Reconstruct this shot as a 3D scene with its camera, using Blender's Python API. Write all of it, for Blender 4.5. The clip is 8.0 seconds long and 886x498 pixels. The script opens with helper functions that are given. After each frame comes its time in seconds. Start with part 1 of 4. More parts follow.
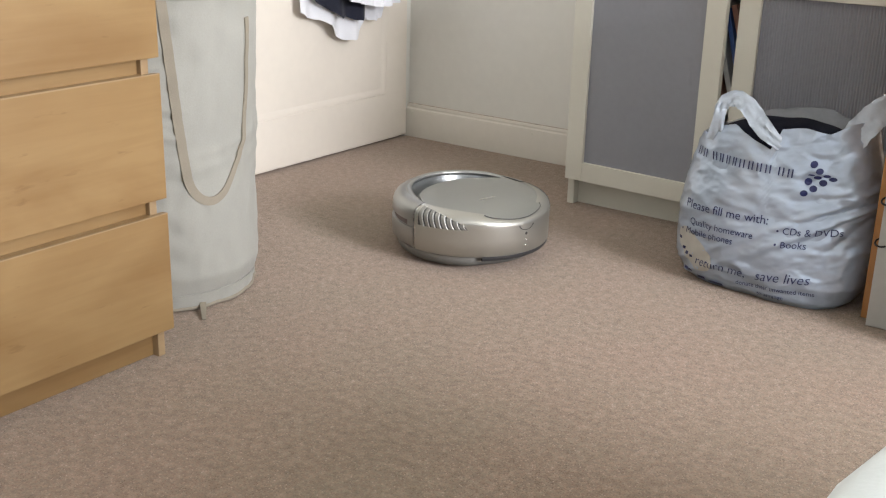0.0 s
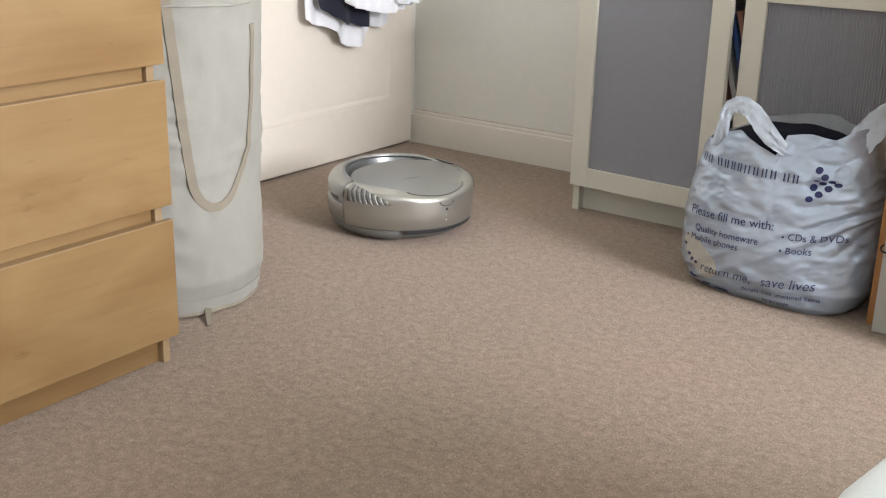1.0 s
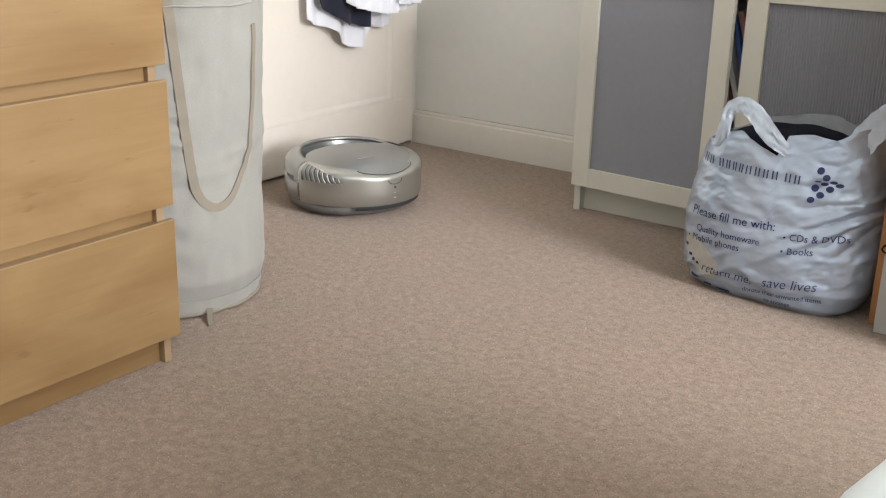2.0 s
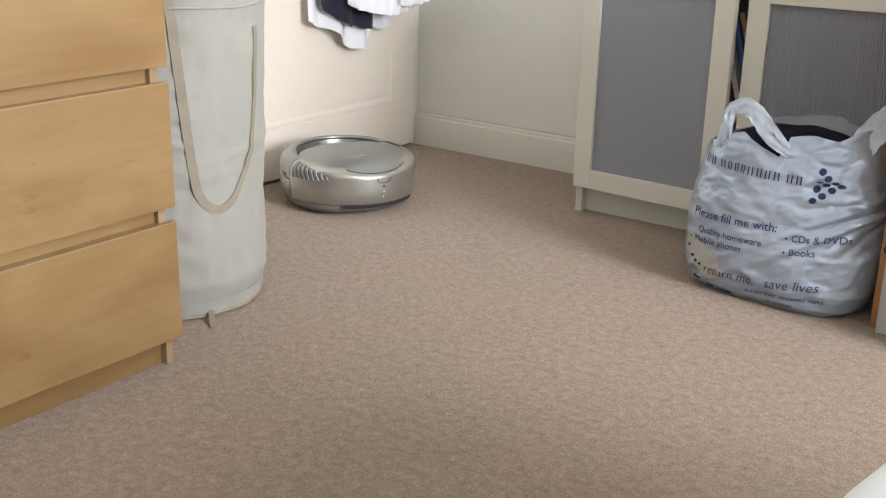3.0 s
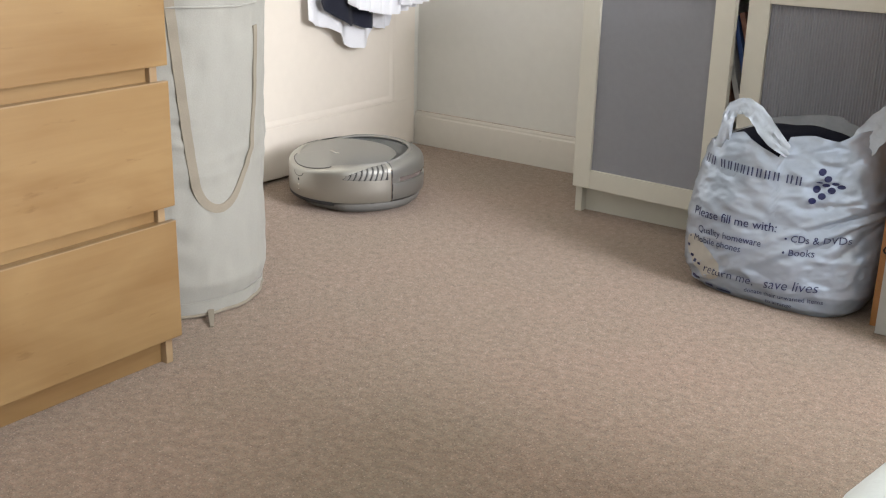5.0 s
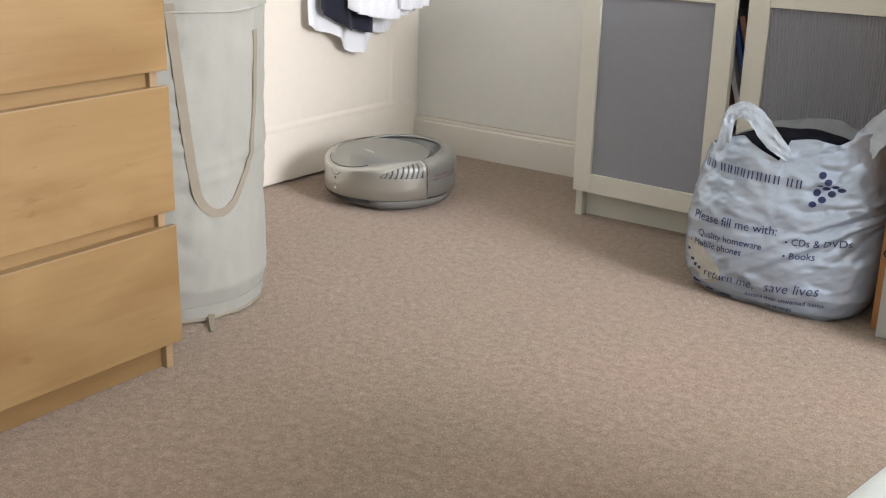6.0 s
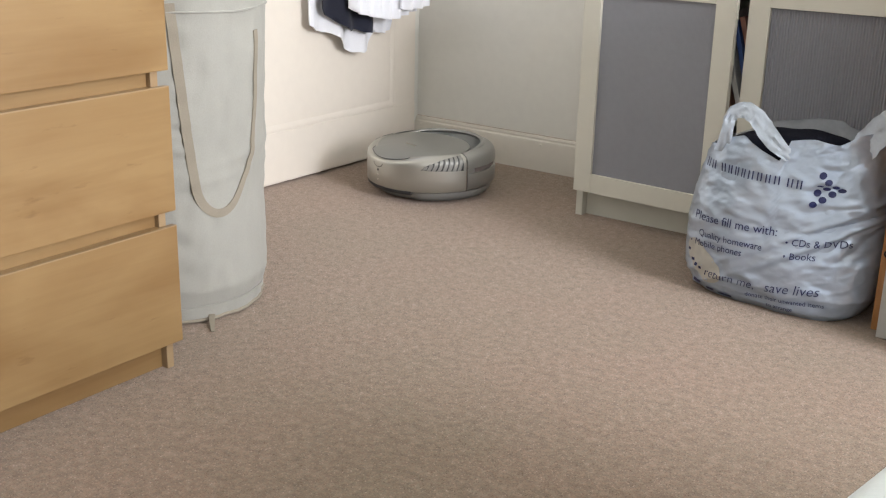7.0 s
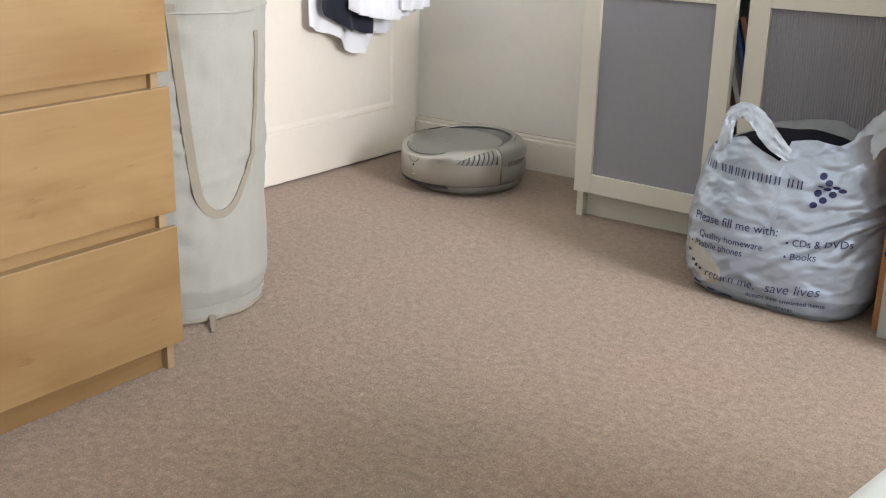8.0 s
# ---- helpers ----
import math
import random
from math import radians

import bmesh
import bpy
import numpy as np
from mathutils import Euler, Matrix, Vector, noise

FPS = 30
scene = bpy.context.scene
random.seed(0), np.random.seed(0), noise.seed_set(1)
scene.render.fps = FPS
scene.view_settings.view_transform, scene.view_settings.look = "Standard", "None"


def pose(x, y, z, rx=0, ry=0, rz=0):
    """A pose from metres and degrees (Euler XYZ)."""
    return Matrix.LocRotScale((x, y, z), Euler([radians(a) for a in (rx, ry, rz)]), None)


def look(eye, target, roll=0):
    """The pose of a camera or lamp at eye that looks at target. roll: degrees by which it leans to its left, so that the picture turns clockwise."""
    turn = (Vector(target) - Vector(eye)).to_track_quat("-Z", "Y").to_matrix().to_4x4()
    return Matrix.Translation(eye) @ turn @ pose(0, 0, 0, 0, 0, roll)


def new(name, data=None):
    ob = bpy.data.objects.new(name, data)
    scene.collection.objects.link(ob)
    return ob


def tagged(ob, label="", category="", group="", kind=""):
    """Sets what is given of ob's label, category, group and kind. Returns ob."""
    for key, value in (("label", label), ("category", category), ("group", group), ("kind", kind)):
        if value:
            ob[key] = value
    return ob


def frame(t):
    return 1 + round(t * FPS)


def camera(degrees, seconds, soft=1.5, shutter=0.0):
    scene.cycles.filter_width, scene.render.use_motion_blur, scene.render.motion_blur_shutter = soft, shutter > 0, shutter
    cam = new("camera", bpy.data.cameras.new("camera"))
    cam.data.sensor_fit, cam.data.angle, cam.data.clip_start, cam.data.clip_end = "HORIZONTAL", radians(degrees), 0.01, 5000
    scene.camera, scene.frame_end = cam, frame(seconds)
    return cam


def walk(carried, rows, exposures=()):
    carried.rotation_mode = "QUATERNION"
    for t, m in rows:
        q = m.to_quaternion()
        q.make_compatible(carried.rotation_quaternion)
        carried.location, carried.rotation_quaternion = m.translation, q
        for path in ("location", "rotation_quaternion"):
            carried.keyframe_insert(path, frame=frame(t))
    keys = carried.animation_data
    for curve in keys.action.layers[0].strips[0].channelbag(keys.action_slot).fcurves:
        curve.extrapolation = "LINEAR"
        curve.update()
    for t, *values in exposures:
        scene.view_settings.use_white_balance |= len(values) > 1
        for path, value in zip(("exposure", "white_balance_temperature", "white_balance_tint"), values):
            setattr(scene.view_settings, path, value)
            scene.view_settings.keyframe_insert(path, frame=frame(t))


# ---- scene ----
# the camera: held by hand, it stays in one place and turns a little
cam = camera(43.45, 8.0, soft=1.2, shutter=0.5)
PATH = [
    (0.0, pose(0, 0, 0.80, 71.153, 0, 35.356) @ pose(0, 0, 0, 0, 0, 1.505)),
    (0.5, pose(0, 0, 0.80, 71.319, 0, 35.588) @ pose(0, 0, 0, 0, 0, 1.462)),
    (1.0, pose(0, 0, 0.80, 71.463, 0, 35.632) @ pose(0, 0, 0, 0, 0, 1.391)),
    (1.5, pose(0, 0, 0.80, 71.452, 0, 35.678) @ pose(0, 0, 0, 0, 0, 1.434)),
    (3.0, pose(0, 0, 0.80, 71.554, 0, 35.803) @ pose(0, 0, 0, 0, 0, 1.307)),
    (3.5, pose(0, 0, 0.80, 71.573, 0, 35.821) @ pose(0, 0, 0, 0, 0, 1.272)),
    (4.0, pose(0, 0, 0.80, 71.566, 0, 35.791) @ pose(0, 0, 0, 0, 0, 1.321)),
    (4.5, pose(0, 0, 0.80, 71.484, 0, 35.790) @ pose(0, 0, 0, 0, 0, 1.411)),
    (6.0, pose(0, 0, 0.80, 71.742, 0, 35.809) @ pose(0, 0, 0, 0, 0, 1.287)),
    (6.5, pose(0, 0, 0.80, 71.804, 0, 35.850) @ pose(0, 0, 0, 0, 0, 1.175)),
    (7.0, pose(0, 0, 0.80, 71.750, 0, 35.830) @ pose(0, 0, 0, 0, 0, 1.310)),
    (7.5, pose(0, 0, 0.80, 71.737, 0, 35.830) @ pose(0, 0, 0, 0, 0, 1.308)),
    (8.0, pose(0, 0, 0.80, 71.784, 0, 35.856) @ pose(0, 0, 0, 0, 0, 1.249)),
]
EXPOSURES = [(0.0, -0.2), (8.0, -0.2)]
walk(cam, PATH, EXPOSURES)

# ---- light ----
world = bpy.data.worlds.new("sky")
scene.world = world
world.use_nodes = True
wn = world.node_tree
sky = wn.nodes.new("ShaderNodeTexSky")
sky.sky_type = "NISHITA"
sky.sun_disc = False
sky.sun_elevation = radians(38)
sky.sun_rotation = radians(70)
sky.dust_density = 3.0
bg = wn.nodes["Background"]
bg.inputs["Strength"].default_value = 0.12
wn.links.new(sky.outputs[0], bg.inputs["Color"])

# overcast daylight in the openings of two windows; the south one is added fill
WALL_X, WALL_Y = 2.9, -2.4
WIN_Y0, WIN_Y1, WIN_Z0, WIN_Z1 = 0.4, 1.8, 0.80, 2.20
FILL_WIN_X0, FILL_WIN_X1 = 0.1, 1.9


def window_light(width, height, energy, at, towards):
    data = bpy.data.lights.new("window_light", "AREA")
    data.shape = "RECTANGLE"
    data.size, data.size_y = width, height
    data.energy = energy
    data.color = (0.938, 0.945, 1.0)
    new("window_light", data).matrix_world = look(at, towards)


window_light(WIN_Y1 - WIN_Y0 - 0.1, WIN_Z1 - WIN_Z0 - 0.1, 236, (WALL_X + 0.08, (WIN_Y0 + WIN_Y1) / 2, 1.5), (0, (WIN_Y0 + WIN_Y1) / 2, 1.5))
# weak fill from the unseen south side, added to lift surfaces facing it
window_light(FILL_WIN_X1 - FILL_WIN_X0 - 0.1, WIN_Z1 - WIN_Z0 - 0.1, 14, ((FILL_WIN_X0 + FILL_WIN_X1) / 2, WALL_Y - 0.08, 1.5), ((FILL_WIN_X0 + FILL_WIN_X1) / 2, 0, 1.5))


# ---- materials ----
def material(name, color, rough=0.6, metal=0.0, vary=0.12, scale=3.0, fine=60.0, bump=0.15, dist=0.002, spec=0.5, sheen=0.0, bumpscale=None):
    """A surface with variation at two scales and fine relief."""
    m = bpy.data.materials.new(name)
    m.use_nodes = True
    nt = m.node_tree
    b = nt.nodes["Principled BSDF"]
    b.inputs["Roughness"].default_value = rough
    b.inputs["Metallic"].default_value = metal
    b.inputs["Specular IOR Level"].default_value = spec
    if sheen:
        b.inputs["Sheen Weight"].default_value = sheen
    co = nt.nodes.new("ShaderNodeTexCoord")
    n1 = nt.nodes.new("ShaderNodeTexNoise")
    n1.inputs["Scale"].default_value = scale
    n1.inputs["Detail"].default_value = 4
    n2 = nt.nodes.new("ShaderNodeTexNoise")
    n2.inputs["Scale"].default_value = fine
    n2.inputs["Detail"].default_value = 3
    mix = nt.nodes.new("ShaderNodeMix")
    mix.data_type = "FLOAT"
    mix.inputs[0].default_value = 0.45
    ramp = nt.nodes.new("ShaderNodeValToRGB")
    lo = [c * (1 - vary) for c in color]
    hi = [min(1, c * (1 + vary)) for c in color]
    ramp.color_ramp.elements[0].position, ramp.color_ramp.elements[1].position = 0.3, 0.7
    ramp.color_ramp.elements[0].color, ramp.color_ramp.elements[1].color = (*lo, 1), (*hi, 1)
    bm = nt.nodes.new("ShaderNodeBump")
    bm.inputs["Strength"].default_value = bump
    bm.inputs["Distance"].default_value = dist
    for n in (n1, n2):
        nt.links.new(co.outputs["Object"], n.inputs["Vector"])
    nt.links.new(n1.outputs[0], mix.inputs[2])
    nt.links.new(n2.outputs[0], mix.inputs[3])
    nt.links.new(mix.outputs[0], ramp.inputs[0])
    nt.links.new(ramp.outputs[0], b.inputs["Base Color"])
    nt.links.new(n2.outputs[0], bm.inputs["Height"])
    nt.links.new(bm.outputs[0], b.inputs["Normal"])
    return m


def wood(name, pale, dark, axis_scale=(14.0, 0.9, 14.0), rough=0.42, figure=0.76):
    """Veneer with long grain, broad figure and small dark flecks."""
    m = bpy.data.materials.new(name)
    m.use_nodes = True
    nt = m.node_tree
    b = nt.nodes["Principled BSDF"]
    b.inputs["Roughness"].default_value = rough
    co = nt.nodes.new("ShaderNodeTexCoord")
    info = nt.nodes.new("ShaderNodeObjectInfo")
    shift = nt.nodes.new("ShaderNodeVectorMath")
    shift.operation = "MULTIPLY_ADD"
    shift.inputs[1].default_value = (1, 1, 1)
    rnd = nt.nodes.new("ShaderNodeCombineXYZ")
    sc = nt.nodes.new("ShaderNodeMath")
    sc.operation = "MULTIPLY"
    sc.inputs[1].default_value = 7.0
    nt.links.new(info.outputs["Random"], sc.inputs[0])
    for k in range(3):
        nt.links.new(sc.outputs[0], rnd.inputs[k])
    nt.links.new(co.outputs["Object"], shift.inputs[0])
    nt.links.new(rnd.outputs[0], shift.inputs[2])
    mp = nt.nodes.new("ShaderNodeMapping")
    mp.inputs["Scale"].default_value = axis_scale
    nt.links.new(shift.outputs[0], mp.inputs[0])
    grain = nt.nodes.new("ShaderNodeTexNoise")
    grain.inputs["Scale"].default_value = 5.0
    grain.inputs["Detail"].default_value = 8
    grain.inputs["Distortion"].default_value = 0.4
    nt.links.new(mp.outputs[0], grain.inputs[0])
    broad = nt.nodes.new("ShaderNodeTexNoise")
    broad.inputs["Scale"].default_value = 1.0
    broad.inputs["Detail"].default_value = 3
    broad.inputs["Distortion"].default_value = 1.2
    mp2 = nt.nodes.new("ShaderNodeMapping")
    mp2.inputs["Scale"].default_value = (4.0, 2.6, 7.0)
    nt.links.new(shift.outputs[0], mp2.inputs[0])
    nt.links.new(mp2.outputs[0], broad.inputs[0])
    mix = nt.nodes.new("ShaderNodeMix")
    mix.inputs[0].default_value = figure
    nt.links.new(grain.outputs[0], mix.inputs[2])
    nt.links.new(broad.outputs[0], mix.inputs[3])
    ramp = nt.nodes.new("ShaderNodeValToRGB")
    ramp.color_ramp.elements[0].position, ramp.color_ramp.elements[1].position = 0.37, 0.63
    ramp.color_ramp.elements[0].color, ramp.color_ramp.elements[1].color = (*dark, 1), (*pale, 1)
    nt.links.new(mix.outputs[0], ramp.inputs[0])
    # flecks
    fl = nt.nodes.new("ShaderNodeTexNoise")
    fl.inputs["Scale"].default_value = 6.0
    fl.inputs["Detail"].default_value = 5
    mp3 = nt.nodes.new("ShaderNodeMapping")
    mp3.inputs["Scale"].default_value = (5.0, 2.0, 9.0)
    nt.links.new(shift.outputs[0], mp3.inputs[0])
    nt.links.new(mp3.outputs[0], fl.inputs[0])
    fr = nt.nodes.new("ShaderNodeValToRGB")
    fr.color_ramp.elements[0].position, fr.color_ramp.elements[1].position = 0.66, 0.72
    fr.color_ramp.elements[0].color, fr.color_ramp.elements[1].color = (0, 0, 0, 1), (0.38, 0.38, 0.38, 1)
    nt.links.new(fl.outputs[0], fr.inputs[0])
    mc = nt.nodes.new("ShaderNodeMix")
    mc.data_type = "RGBA"
    mc.inputs[7].default_value = (dark[0] * 0.6, dark[1] * 0.5, dark[2] * 0.45, 1)
    nt.links.new(fr.outputs[0], mc.inputs[0])
    nt.links.new(ramp.outputs[0], mc.inputs[6])
    nt.links.new(mc.outputs[2], b.inputs["Base Color"])
    b.inputs["Coat Weight"].default_value = 0.35
    b.inputs["Coat Roughness"].default_value = 0.22
    bm = nt.nodes.new("ShaderNodeBump")
    bm.inputs["Strength"].default_value = 0.05
    bm.inputs["Distance"].default_value = 0.001
    nt.links.new(grain.outputs[0], bm.inputs["Height"])
    nt.links.new(bm.outputs[0], b.inputs["Normal"])
    return m


def carpet_material(tufted=False):
    m = bpy.data.materials.new("carpet_tuft" if tufted else "carpet_backing")
    m.use_nodes = True
    nt = m.node_tree
    b = nt.nodes["Principled BSDF"]
    b.inputs["Roughness"].default_value = 0.95
    b.inputs["Specular IOR Level"].default_value = 0.1
    b.inputs["Sheen Weight"].default_value = 0.55
    b.inputs["Sheen Roughness"].default_value = 0.6
    b.inputs["Sheen Tint"].default_value = (1.0, 0.80, 0.71, 1)
    co = nt.nodes.new("ShaderNodeTexCoord")

    def tex(scale, detail, rough=0.6):
        n = nt.nodes.new("ShaderNodeTexNoise")
        n.inputs["Scale"].default_value = scale
        n.inputs["Detail"].default_value = detail
        n.inputs["Roughness"].default_value = rough
        nt.links.new(co.outputs["Object"], n.inputs["Vector"])
        return n

    big, mid, fine = tex(2.2, 3), tex(58, 4, 0.65), tex(330, 2, 0.6)
    r = nt.nodes.new("ShaderNodeValToRGB")
    e = r.color_ramp.elements
    e[0].position, e[0].color = 0.34, (0.122, 0.103, 0.073, 1)
    e[1].position, e[1].color = 0.66, (0.264, 0.211, 0.157, 1)
    k = e.new(0.5)
    k.color = (0.188, 0.152, 0.107, 1)
    a = nt.nodes.new("ShaderNodeMix")
    a.inputs[0].default_value = 0.2
    nt.links.new(mid.outputs[0], a.inputs[2])
    nt.links.new(fine.outputs[0], a.inputs[3])
    if tufted:
        geo = nt.nodes.new("ShaderNodeNewGeometry")
        c = nt.nodes.new("ShaderNodeMix")
        c.inputs[0].default_value = 0.05
        nt.links.new(a.outputs[0], c.inputs[2])
        nt.links.new(geo.outputs["Random Per Island"], c.inputs[3])
        nt.links.new(c.outputs[0], r.inputs[0])
    else:
        nt.links.new(a.outputs[0], r.inputs[0])
    tint = nt.nodes.new("ShaderNodeValToRGB")
    tint.color_ramp.elements[0].position, tint.color_ramp.elements[1].position = 0.35, 0.65
    tint.color_ramp.elements[0].color, tint.color_ramp.elements[1].color = (0.92, 0.96, 0.93, 1), (1.07, 0.99, 0.99, 1)
    nt.links.new(big.outputs[0], tint.inputs[0])
    mul = nt.nodes.new("ShaderNodeMix")
    mul.data_type, mul.blend_type = "RGBA", "MULTIPLY"
    mul.inputs[0].default_value = 1.0
    nt.links.new(r.outputs[0], mul.inputs[6])
    nt.links.new(tint.outputs[0], mul.inputs[7])
    fleck = tex(150, 1, 0.5)
    hue = nt.nodes.new("ShaderNodeValToRGB")
    hue.color_ramp.elements[0].position, hue.color_ramp.elements[1].position = 0.36, 0.64
    hue.color_ramp.elements[0].color, hue.color_ramp.elements[1].color = (1.06, 0.98, 0.96, 1), (0.95, 1.01, 1.02, 1)
    nt.links.new(fleck.outputs[0], hue.inputs[0])
    mul2 = nt.nodes.new("ShaderNodeMix")
    mul2.data_type, mul2.blend_type = "RGBA", "MULTIPLY"
    mul2.inputs[0].default_value = 1.0
    nt.links.new(mul.outputs[2], mul2.inputs[6])
    nt.links.new(hue.outputs[0], mul2.inputs[7])
    nt.links.new(mul2.outputs[2], b.inputs["Base Color"])
    bm = nt.nodes.new("ShaderNodeBump")
    bm.inputs["Strength"].default_value = 0.3
    bm.inputs["Distance"].default_value = 0.003
    nt.links.new(a.outputs[0], bm.inputs["Height"])
    nt.links.new(bm.outputs[0], b.inputs["Normal"])
    return m


def bag_material():
    """Thin shiny polythene, half clear, over what is inside."""
    m = material("polythene", (0.43, 0.51, 0.63), rough=0.29, metal=0.42, vary=0.10, scale=7, fine=40, bump=0.35, dist=0.002, spec=0.6)
    b = m.node_tree.nodes["Principled BSDF"]
    nt = m.node_tree
    ridge = nt.nodes.new("ShaderNodeTexNoise")
    ridge.noise_type = "RIDGED_MULTIFRACTAL"
    ridge.inputs["Scale"].default_value = 15.0
    ridge.inputs["Detail"].default_value = 6
    ridge.inputs["Distortion"].default_value = 0.8
    crease = nt.nodes.new("ShaderNodeBump")
    crease.inputs["Strength"].default_value = 1.0
    crease.inputs["Distance"].default_value = 0.0055
    old = b.inputs["Normal"].links[0].from_socket
    co = next(n for n in nt.nodes if n.type == "TEX_COORD")
    turn = nt.nodes.new("ShaderNodeMapping")
    turn.inputs["Rotation"].default_value = (0.0, radians(-28), 0.0)
    turn.inputs["Scale"].default_value = (0.8, 0.8, 1.4)
    nt.links.new(co.outputs["Object"], turn.inputs["Vector"])
    nt.links.new(turn.outputs[0], ridge.inputs["Vector"])
    nt.links.new(ridge.outputs[0], crease.inputs["Height"])
    nt.links.new(old, crease.inputs["Normal"])
    nt.links.new(crease.outputs[0], b.inputs["Normal"])
    tiny = nt.nodes.new("ShaderNodeTexNoise")
    tiny.noise_type = "RIDGED_MULTIFRACTAL"
    tiny.inputs["Scale"].default_value = 34.0
    tiny.inputs["Detail"].default_value = 4
    nt.links.new(turn.outputs[0], tiny.inputs["Vector"])
    crinkle = nt.nodes.new("ShaderNodeBump")
    crinkle.inputs["Strength"].default_value = 0.8
    crinkle.inputs["Distance"].default_value = 0.0030
    nt.links.new(tiny.outputs[0], crinkle.inputs["Height"])
    nt.links.new(crease.outputs[0], crinkle.inputs["Normal"])
    nt.links.new(crinkle.outputs[0], b.inputs["Normal"])
    b.inputs["Coat Weight"].default_value = 0.6
    b.inputs["Coat Roughness"].default_value = 0.1
    return m


def glass_material():
    m = bpy.data.materials.new("window_glass")
    m.use_nodes = True
    b = m.node_tree.nodes["Principled BSDF"]
    b.inputs["Transmission Weight"].default_value = 1.0
    b.inputs["Roughness"].default_value = 0.0
    b.inputs["IOR"].default_value = 1.45
    return m


CARPET = carpet_material()
CARPET_TUFT = carpet_material(True)
WALL_PAINT = material("wall_paint", (0.79, 0.777, 0.72), rough=0.75, vary=0.03, scale=2, fine=38, bump=0.25, dist=0.002)
CEILING_PAINT = material("ceiling_paint", (0.8, 0.8, 0.78), rough=0.85, vary=0.02)
TRIM_PAINT = material("cream_gloss_paint", (0.74, 0.70, 0.62), rough=0.42, vary=0.03, scale=5, fine=40, bump=0.06, dist=0.001)
DOOR_PAINT = material("door_gloss_paint", (0.84, 0.775, 0.685), rough=0.40, vary=0.025, scale=4, fine=35, bump=0.06, dist=0.001)
# strong contrast: the broad figure also stands in for reflections of the room
BIRCH = wood("birch_veneer", (0.318, 0.205, 0.090), (0.236, 0.136, 0.052))
BIRCH_EDGE = wood("birch_edge", (0.37, 0.265, 0.15), (0.32, 0.215, 0.115))
PINE = wood("orange_pine", (0.50, 0.25, 0.085), (0.38, 0.17, 0.05), axis_scale=(14, 14, 0.9))
CUPBOARD_PAINT = material("cupboard_foil", (0.66, 0.64, 0.555), rough=0.5, vary=0.02, scale=4, fine=50, bump=0.03)
CUPBOARD_PANEL = material("corrugated_plastic", (0.262, 0.267, 0.294), rough=0.55, vary=0.05, scale=6, fine=70, bump=0.05)
CANVAS = material("hamper_canvas", (0.355, 0.353, 0.318), rough=0.9, vary=0.08, scale=5, fine=420, bump=0.25, dist=0.0012, sheen=0.2)
STRAP = material("canvas_tape", (0.305, 0.272, 0.214), rough=0.9, vary=0.08, scale=9, fine=500, bump=0.3, dist=0.001)
WHITE_COTTON = material("white_cotton", (0.86, 0.87, 0.91), rough=0.9, vary=0.03, scale=8, fine=300, bump=0.2, dist=0.001, sheen=0.2)
NAVY_COTTON = material("navy_cotton", (0.012, 0.014, 0.028), rough=0.9, vary=0.25, scale=8, fine=300, bump=0.3, dist=0.001, sheen=0.1)
BEDDING = material("pale_bedding", (0.80, 0.87, 0.88), rough=0.85, vary=0.03, scale=6, fine=250, bump=0.2, dist=0.001, sheen=0.2)
SILVER = material("silver_plastic", (0.50, 0.495, 0.455), rough=0.36, metal=0.84, vary=0.03, scale=6, fine=500, bump=0.03, dist=0.0004)
SILVER_LID = material("silver_lid", (0.37, 0.378, 0.36), rough=0.32, metal=0.78, vary=0.03, scale=9, fine=400, bump=0.02, dist=0.0004)
SILVER_BUMPER = material("bumper_plastic", (0.36, 0.36, 0.345), rough=0.32, metal=0.75, vary=0.04, scale=9, fine=400, bump=0.03, dist=0.0004)
SILVER_FIN = material("satin_fin", (0.33, 0.33, 0.31), rough=0.5, metal=0.6, vary=0.03)
# silver darkened by the shade inside the handle recess
RECESS_SHADE_GREY = material("recess_shade_grey", (0.21, 0.22, 0.22), rough=0.3, metal=0.6, vary=0.05)
CHROME = material("bright_silver", (0.70, 0.70, 0.68), rough=0.16, metal=0.9, vary=0.02)
DARK_PLASTIC = material("dark_plastic", (0.045, 0.045, 0.048), rough=0.5, vary=0.15)
SLOT_RED = material("tinted_sensor_strip", (0.17, 0.14, 0.13), rough=0.25, vary=0.15)
BASE_GREY = material("underside_grey", (0.25, 0.25, 0.24), rough=0.4, metal=0.4, vary=0.05)
POLYTHENE = bag_material()
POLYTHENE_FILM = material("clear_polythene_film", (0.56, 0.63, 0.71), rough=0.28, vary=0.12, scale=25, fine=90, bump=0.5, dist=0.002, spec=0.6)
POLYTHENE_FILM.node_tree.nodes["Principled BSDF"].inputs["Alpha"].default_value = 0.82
PRINT_BLUE = material("blue_print", (0.012, 0.018, 0.095), rough=0.4, vary=0.1)
DARK_CLOTH = material("dark_clothes", (0.008, 0.009, 0.016), spec=0.1, rough=0.95, vary=0.3, scale=12, fine=200, bump=0.4)
CREAM_CARD = material("cream_card", (0.50, 0.49, 0.45), rough=0.35, vary=0.08, scale=14, fine=80, bump=0.2)
CLEAR_FILM = material("half_clear_film", (0.74, 0.78, 0.82), rough=0.25, vary=0.10, scale=25, fine=90, bump=0.5, dist=0.002, spec=0.6)
CLEAR_FILM.node_tree.nodes["Principled BSDF"].inputs["Alpha"].default_value = 0.36
GREY_BOARD = material("grey_board", (0.42, 0.42, 0.40), rough=0.6, vary=0.05)
BLACK_METAL = material("black_wire", (0.03, 0.03, 0.03), rough=0.35, metal=0.8)
